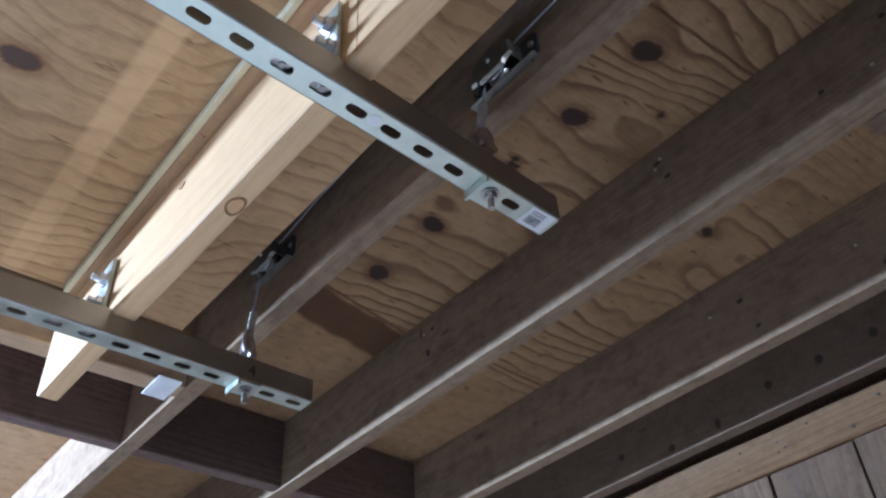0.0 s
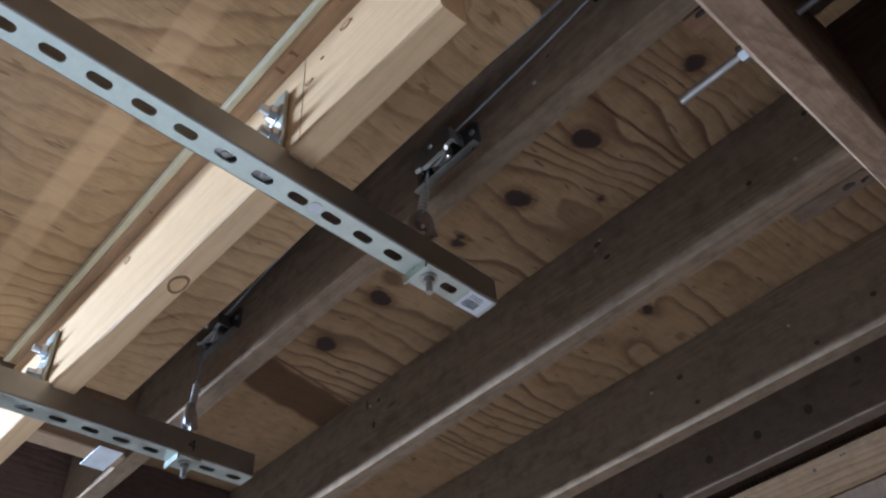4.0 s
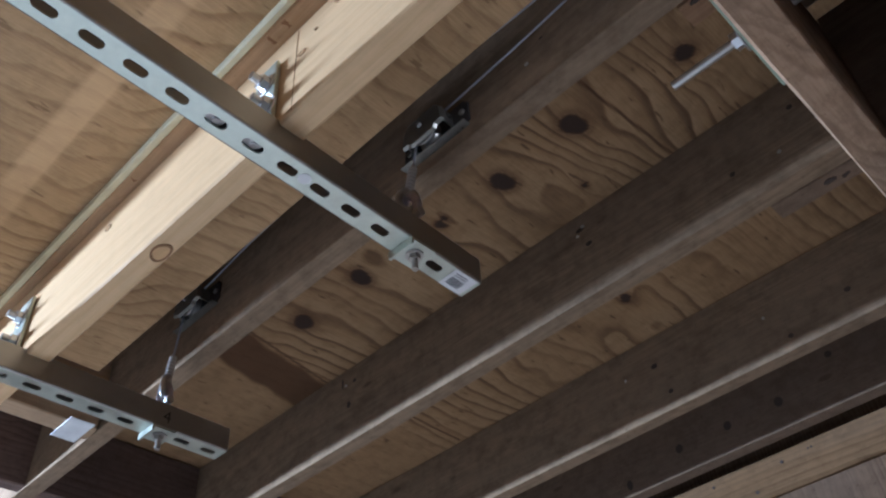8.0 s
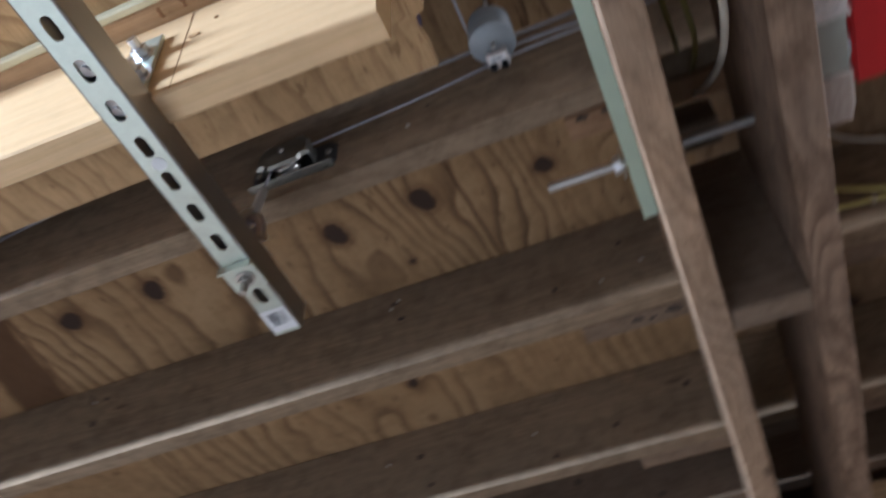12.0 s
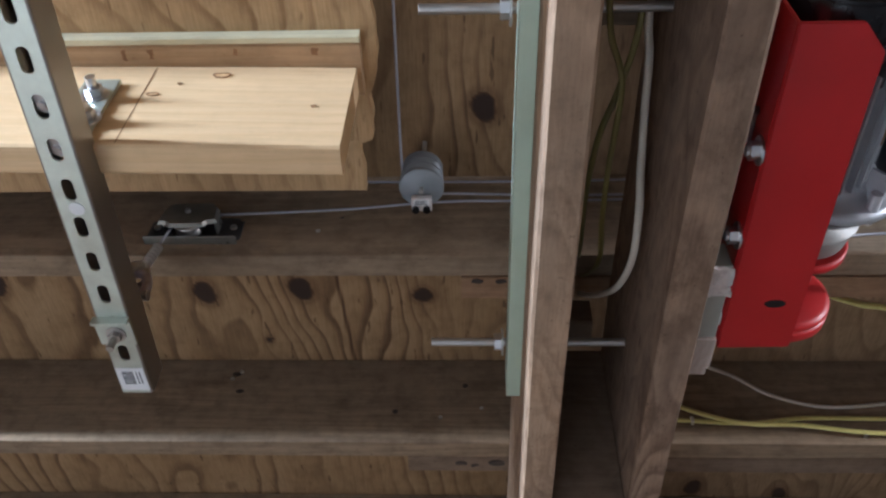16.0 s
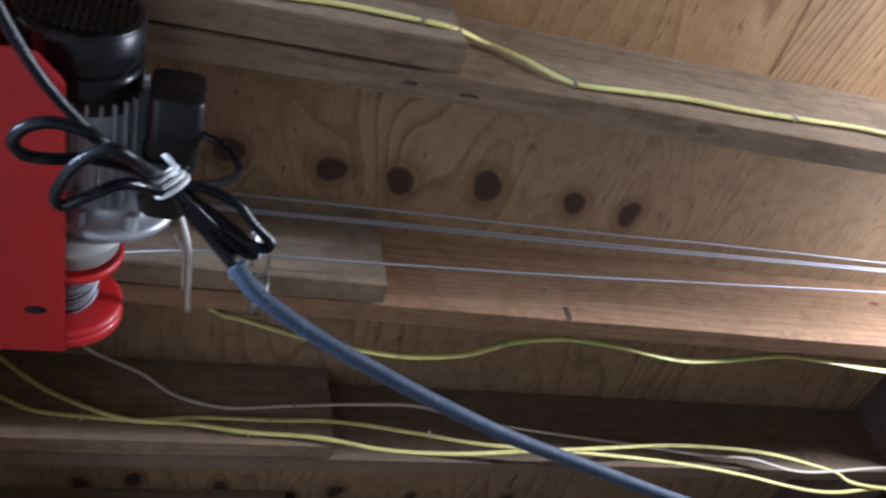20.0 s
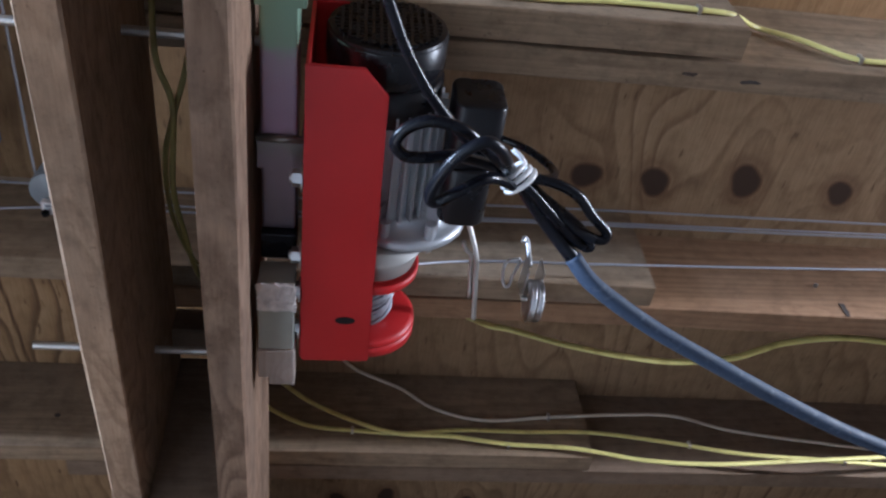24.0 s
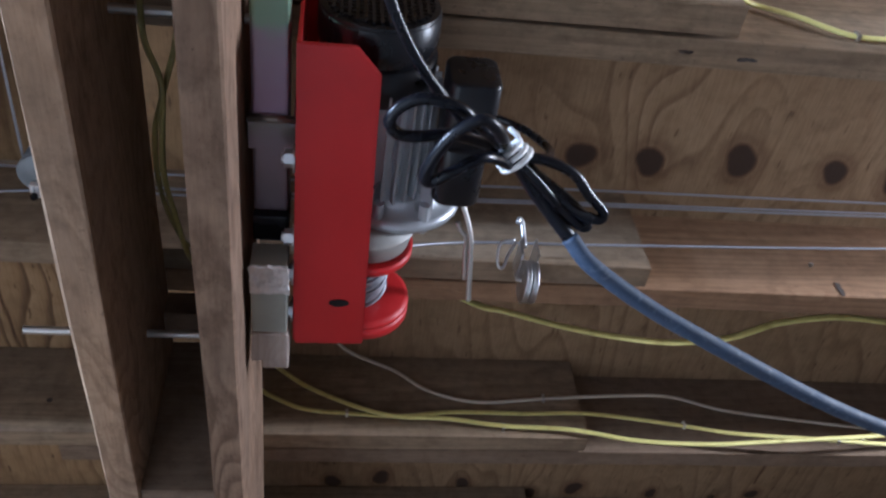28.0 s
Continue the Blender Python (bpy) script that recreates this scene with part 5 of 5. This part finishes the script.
for a in (-1, 1):
    mm = Matrix.Translation(HB + Vector((0.481 + 0.011 * a, 0.588, 2.528))) @ pose(0, 0, 0, 0, 2, 3)
    block(bm, (-0.0012, -0.020, -0.016), (0.0012, 0.026, 0.016), mm)
part("cheek", bm, STEEL, sn)
bm = bmesh.new()
rod(bm, HB + Vector((0.466, 0.607, 2.505)), HB + Vector((0.498, 0.608, 2.495)), 0.0035, 12)
part("axle", bm, DULL, sn)
tube("hook", [HB + Vector(q) for q in [(0.480, 0.583, 2.545), (0.479, 0.575, 2.562), (0.478, 0.566, 2.578), (0.474, 0.562, 2.582), (0.471, 0.565, 2.576)]], 0.0036, STEEL, sn, "", 10, 5)
tube("wire_loop", [HB + Vector((-0.013, 0, 0)) + Vector(q) for q in [(0.480, 0.580, 2.556), (0.461, 0.582, 2.552), (0.455, 0.594, 2.540), (0.457, 0.606, 2.528), (0.464, 0.607, 2.528), (0.470, 0.596, 2.540), (0.481, 0.583, 2.554)]], 0.0022, STEEL, sn, "", 8, 5)
rope = thing("hoist_rope", "steel rope running off from the hoist's drum", "wire rope", "lifting ropes")
tube("rope", [(0.270, 0.545, 2.480), (0.400, 0.590, 2.553), (0.6, 0.590, 2.561), (1.0, 0.590, 2.580), (1.4, 0.590, 2.606), (2.25, 0.590, 2.660)], 0.0019, WIRE, rope, "", 8, 10)

# black power cord bundled with a white tie, and the thick blue-grey cable
cord = thing("power_cord", "black power cord bundled by a white wire tie", "cord")
C = Vector((0.346, 0.203, 2.204))
tube("cord", [(0.180, -0.060, 2.17), (0.212, 0.010, 2.176), (0.235, 0.066, 2.180), (0.246, 0.090, 2.181), (0.260, 0.114, 2.182), (0.278, 0.138, 2.184), (0.297, 0.160, 2.188), (0.324, 0.186, 2.200), tuple(C)], 0.0042, RUBBER, cord, "", 10, 8)
tube("cord", [tuple(C), (0.322, 0.172, 2.183), (0.304, 0.151, 2.170), (0.289, 0.138, 2.166), (0.266, 0.132, 2.164), (0.249, 0.139, 2.163), (0.242, 0.152, 2.163), (0.250, 0.163, 2.164), (0.268, 0.166, 2.168), (0.290, 0.168, 2.176), (0.322, 0.187, 2.194), tuple(C + Vector((0.004, 0.006, 0.0)))], 0.0047, RUBBER, cord, "", 10, 8)
tube("cord", [tuple(C + Vector((-0.005, -0.006, 0))), (0.330, 0.172, 2.176), (0.318, 0.148, 2.158), (0.304, 0.140, 2.153), (0.284, 0.155, 2.150), (0.271, 0.184, 2.151), (0.275, 0.196, 2.153), (0.291, 0.187, 2.155), (0.317, 0.181, 2.168), tuple(C + Vector((0.002, 0.008, -0.004)))], 0.0047, RUBBER, cord, "", 10, 8)
tube("cord", [tuple(C), (0.376, 0.208, 2.208), (0.402, 0.220, 2.208), (0.418, 0.238, 2.206), (0.436, 0.257, 2.206), (0.430, 0.262, 2.202), (0.408, 0.252, 2.202), (0.383, 0.233, 2.206), tuple(C + Vector((0.006, 0.002, 0.004)))], 0.0047, RUBBER, cord, "", 10, 8)
tube("cord", [tuple(C), (0.370, 0.224, 2.200), (0.395, 0.250, 2.200), (0.414, 0.268, 2.202), (0.424, 0.270, 2.204), (0.404, 0.247, 2.206), tuple(C)], 0.0047, RUBBER, cord, "", 10, 8)
tube("sleeve", [tuple(C + Vector((0.004, 0.004, 0))), (0.367, 0.231, 2.204), (0.389, 0.257, 2.201), (0.412, 0.281, 2.193)], 0.0066, RUBBER, cord, "black cord end over the thick cable", 12, 8)
tube("cord", [(0.372, 0.300, 2.420), (0.402, 0.298, 2.395), (0.412, 0.276, 2.330), (0.392, 0.240, 2.260), (0.358, 0.210, 2.212)], 0.0042, RUBBER, cord, "", 10, 8)
lie = Vector((0.72, 0.62, -0.30)).normalized()
side = lie.cross(Vector((0, 0, 1))).normalized()
rise = side.cross(lie)
for k in range(3):
    o = C + lie * (0.0052 * (k - 1)) + rise * 0.0008 * k
    ring = [o + side * (0.0125 + 0.0006 * k) * math.cos(w) + rise * (0.0150 - 0.0005 * k) * math.sin(w) + lie * 0.0016 * math.sin(w + k) for w in np.linspace(0, 2 * math.pi, 15)]
    tube("tie", ring, 0.0024, TIE, cord, "white plastic-coated wire tie", 8, 3)
tube("tie_tail", [C + side * 0.0125 - lie * 0.004, C + side * 0.014 - lie * 0.012, C + side * 0.012 - lie * 0.019 + rise * 0.003], 0.0022, TIE, cord, "white end of the wire tie", 8, 4)
cab = thing("pendant_cable", "thick blue-grey sheathed cable running off from the cord", "cable")
tube("cable", CABLE, 0.0078, BLUEGREY, cab, "", 16, 8)


# house wiring stapled to the joists
def wire(name, pts, r, mat, label, group, flat=0.55):
    w = thing(name, label, "cable", group)
    tube("sheath", pts, r, mat, w, "", 10, 8, flat)
    return w


yel = "yellow sheathed cables along the joists"
wire("yellow_cable", [(0.20, 0.206, 2.565), (0.34, 0.206, 2.575), (0.440, 0.206, 2.580), (0.522, 0.206, 2.590), (0.622, 0.206, 2.588), (0.672, 0.212, 2.596), (0.728, 0.244, 2.642), (0.780, 0.246, 2.620), (0.845, 0.2475, 2.578),
                      (0.930, 0.2465, 2.582), (1.026, 0.2465, 2.590), (1.121, 0.2465, 2.588), (1.215, 0.2465, 2.592), (1.343, 0.2465, 2.599), (1.45, 0.2465, 2.592), (1.7, 0.2465, 2.586), (2.0, 0.2465, 2.590), (2.4, 0.2465, 2.59)],
     0.0052, YELLOW, "yellow sheathed cable stapled along the joist's near side", yel, 0.6)
wire("yellow_cable", [(0.38, 0.79, 2.68), (0.450, 0.760, 2.600), (0.483, 0.754, 2.585), (0.574, 0.768, 2.570), (0.667, 0.779, 2.560), (0.764, 0.789, 2.560), (0.859, 0.780, 2.565), (0.903, 0.765, 2.570), (0.948, 0.749, 2.575),
                      (1.036, 0.728, 2.570), (1.140, 0.729, 2.560), (1.264, 0.746, 2.555), (1.363, 0.743, 2.560), (1.491, 0.731, 2.570), (1.575, 0.725, 2.560), (1.739, 0.731, 2.550), (2.0, 0.74, 2.56)],
     0.0072, YELLOW, "slack twisted yellow cable under the plywood", yel, 0.45)
wire("yellow_cable", [(0.075, 1.023, 2.72), (0.106, 1.022, 2.707), (0.188, 1.020, 2.641), (0.315, 1.018, 2.585), (0.422, 1.020, 2.58), (0.528, 1.022, 2.567), (0.649, 1.020, 2.559), (0.772, 1.018, 2.535), (0.903, 1.018, 2.530),
                      (1.046, 1.02, 2.541), (1.21, 1.02, 2.553), (1.415, 1.02, 2.567), (1.624, 1.02, 2.555), (1.781, 1.02, 2.513), (1.863, 1.02, 2.475), (2.3, 1.02, 2.44)],
     0.0046, YELLOW, "yellow sheathed cable sagging along the joist", yel, 0.6)
wire("yellow_cable", [(0.10, 1.025, 2.64), (0.121, 1.026, 2.626), (0.177, 1.026, 2.6), (0.255, 1.026, 2.592), (0.347, 1.025, 2.587), (0.441, 1.024, 2.597), (0.569, 1.026, 2.598), (0.694, 1.026, 2.6), (0.843, 1.026, 2.58),
                      (0.968, 1.026, 2.56), (1.146, 1.025, 2.548), (1.348, 1.03, 2.536), (1.529, 1.03, 2.509), (1.724, 1.03, 2.467), (1.914, 1.03, 2.478), (2.3, 1.03, 2.5)],
     0.0044, YELLOW, "yellow sheathed cable clipped to the joist", yel, 0.6)
wire("white_cable", [(0.20, 0.93, 2.715), (0.251, 1.000, 2.715), (0.339, 1.026, 2.692), (0.40, 1.026, 2.646), (0.489, 1.027, 2.623), (0.612, 1.027, 2.634), (0.743, 1.027, 2.644), (0.857, 1.027, 2.645), (0.985, 1.06, 2.64),
                     (1.167, 1.06, 2.615), (1.319, 1.06, 2.597), (1.491, 1.06, 2.574), (1.593, 1.03, 2.545), (1.706, 1.02, 2.508), (1.95, 1.02, 2.525), (2.3, 1.02, 2.53)],
     0.0035, WHITE, "thin white cable along the joist", "", 0.8)
wire("white_cable", [(0.062, 0.05, 2.52), (0.060, 0.231, 2.479), (0.060, 0.276, 2.449), (0.060, 0.330, 2.433), (0.060, 0.386, 2.413), (0.060, 0.431, 2.390), (0.058, 0.495, 2.386), (0.050, 0.580, 2.434), (0.035, 0.70, 2.56), (0.03, 0.74, 2.66)],
     0.0043, WHITE, "white cable looping between the girder planks", "", 0.8)
wire("yellow_cable", [(0.012, 0.15, 2.47), (0.016, 0.237, 2.430), (0.031, 0.290, 2.419), (0.026, 0.385, 2.410), (0.030, 0.470, 2.430), (0.036, 0.543, 2.450), (0.036, 0.64, 2.53), (0.03, 0.70, 2.60)], 0.0032, SHADED_YELLOW, "yellow cable between the girder planks, shade in its colour", yel, 0.6)
wire("yellow_cable", [(0.052, 0.15, 2.48), (0.046, 0.24, 2.445), (0.031, 0.300, 2.430), (0.016, 0.36, 2.432), (0.012, 0.45, 2.450), (0.02, 0.56, 2.50), (0.03, 0.66, 2.58)], 0.0032, SHADED_YELLOW, "crossing yellow cable between the girder planks, shade in its colour", yel, 0.6)


def staple(x, y, z, mat=DULL, w=0.012):
    s = thing("cable_staple", "small cable staple driven into the joist", "staple", "cable staples")
    bm = bmesh.new()
    block(bm, (x - 0.0025, y - 0.008, z - w / 2), (x + 0.0025, y - 0.0055, z + w / 2))
    block(bm, (x - 0.0025, y - 0.0055, z - w / 2), (x + 0.0025, y + 0.001, z - w / 2 + 0.002))
    block(bm, (x - 0.0025, y - 0.0055, z + w / 2 - 0.002), (x + 0.0025, y + 0.001, z + w / 2))
    part("staple_wire", bm, mat, s)


for x, y, z in ((0.622, 0.2095, 2.588), (0.845, 0.2505, 2.578), (1.215, 0.2505, 2.592)):
    staple(x, y, z)
for x, z, mt in ((0.252, 2.592, WHITE), (0.528, 2.567, DULL), (0.868, 2.578, WHITE), (1.21, 2.553, WHITE), (0.612, 2.634, DULL), (1.16, 2.548, DULL)):
    staple(x, 1.0295, z, mt)

# small fixings
plate = thing("nail_plate", "bright galvanised nail plate pressed onto the blocking", "metal plate")
soft_block("plate", (-1.523, 0.557, 2.5462), (-1.437, 0.607, 2.5475), PLATE, plate, "", 0.0004, 1)
random.seed(21)
for x, y, z in ((-0.531, 1.0295, 2.700), (-0.545, 1.0295, 2.685), (-0.10, 1.0295, 2.62), (-0.17, 1.0295, 2.60), (-1.19, 1.0295, 2.69), (-0.33, 0.6195, 2.60), (0.98, 0.6595, 2.62), (-0.75, 1.4555, 2.66), (-0.42, 1.4555, 2.64)):
    nl = min((j for j in joists if j.data.vertices[0].co.x - 0.02 < x < j.data.vertices[-1].co.x + 0.02), key=lambda j: abs(j.data.vertices[0].co.y - 0.002 - y))
    bm = bmesh.new()
    rod(bm, (x, y + 0.004, z), (x, y - 0.001, z), 0.0032, 10)
    part("nail_head", bm, DULL, nl)

bm = bmesh.new()
block(bm, (1.003, 0.6616, 2.551), (1.010, 0.6640, 2.580))
bmesh.ops.subdivide_edges(bm, edges=bm.edges[:], cuts=4, use_grid_fill=True)
for v in bm.verts:
    v.co.x += noise.noise(v.co * 140) * 0.002
part("dark_mark", bm, DARK_KNOT, joists[5])
for jn, x, y, w, d in ((6, -0.135, 1.088, 0.020, 0.010), (6, -0.075, 1.086, 0.026, 0.014), (6, -0.112, 1.094, 0.012, 0.005), (5, -0.108, 0.668, 0.018, 0.006), (5, -0.075, 0.669, 0.016, 0.007), (4, 0.62, 0.272, 0.020, 0.005), (4, 0.70, 0.276, 0.026, 0.004)):
    bm = bmesh.new()
    rod(bm, (0, 0, -0.0012), (0, 0, 0.003), 1.0, 14)
    bmesh.ops.transform(bm, matrix=Matrix.Translation((x, y, BOTTOM + 0.0012)) @ Matrix.Diagonal((w * 0.5, d * 0.5, 1, 1)), verts=bm.verts[:])
    for v in bm.verts:
        v.co += noise.noise_vector(v.co * 160) * 0.002
    part("torn_spot", bm, DARK_KNOT, joists[jn])
JOIST_KNOTS = [(2, -0.539, 2.696, 0.016, 0.008), (2, -0.526, 2.656, 0.014, 0.009), (2, -0.248, 2.612, 0.010, 0.009), (2, -0.128, 2.670, 0.010, 0.010), (2, -1.201, 2.700, 0.005, 0.026), (2, -1.162, 2.691, 0.010, 0.010), (2, -1.18, 2.638, 0.012, 0.016), (1, -0.30, 2.63, 0.006, 0.004),
               (3, -0.254, 2.612, 0.013, 0.011), (3, -0.675, 2.660, 0.016, 0.012), (3, -0.653, 2.587, 0.012, 0.010), (3, -0.383, 2.577, 0.011, 0.009), (3, -0.10, 2.662, 0.013, 0.012), (3, 0.47, 2.655, 0.014, 0.020),
               (8, -0.798, 2.609, 0.020, 0.022), (8, -0.668, 2.611, 0.019, 0.022), (8, -0.539, 2.612, 0.020, 0.024), (8, -0.948, 2.576, 0.016, 0.026), (8, -1.086, 2.570, 0.020, 0.020), (8, -1.239, 2.607, 0.018, 0.018), (8, -0.401, 2.665, 0.016, 0.016), (8, -0.225, 2.588, 0.016, 0.012)]
for jx, x, z, w, h in JOIST_KNOTS:
    y = (0.210, 0.620, 1.030, 1.456, 0, 0, 0, 0, 1.720)[jx] - 0.0012
    bm = bmesh.new()
    rod(bm, (0, 0, 0), (0, 0.002, 0), 1.0, 14)
    bmesh.ops.transform(bm, matrix=Matrix.Translation((x, y + 0.0006, z)) @ Matrix.Diagonal((w * 0.5, 1, h * 0.5, 1)), verts=bm.verts[:])
    part("knot", bm, DARK_KNOT, joists[jx])
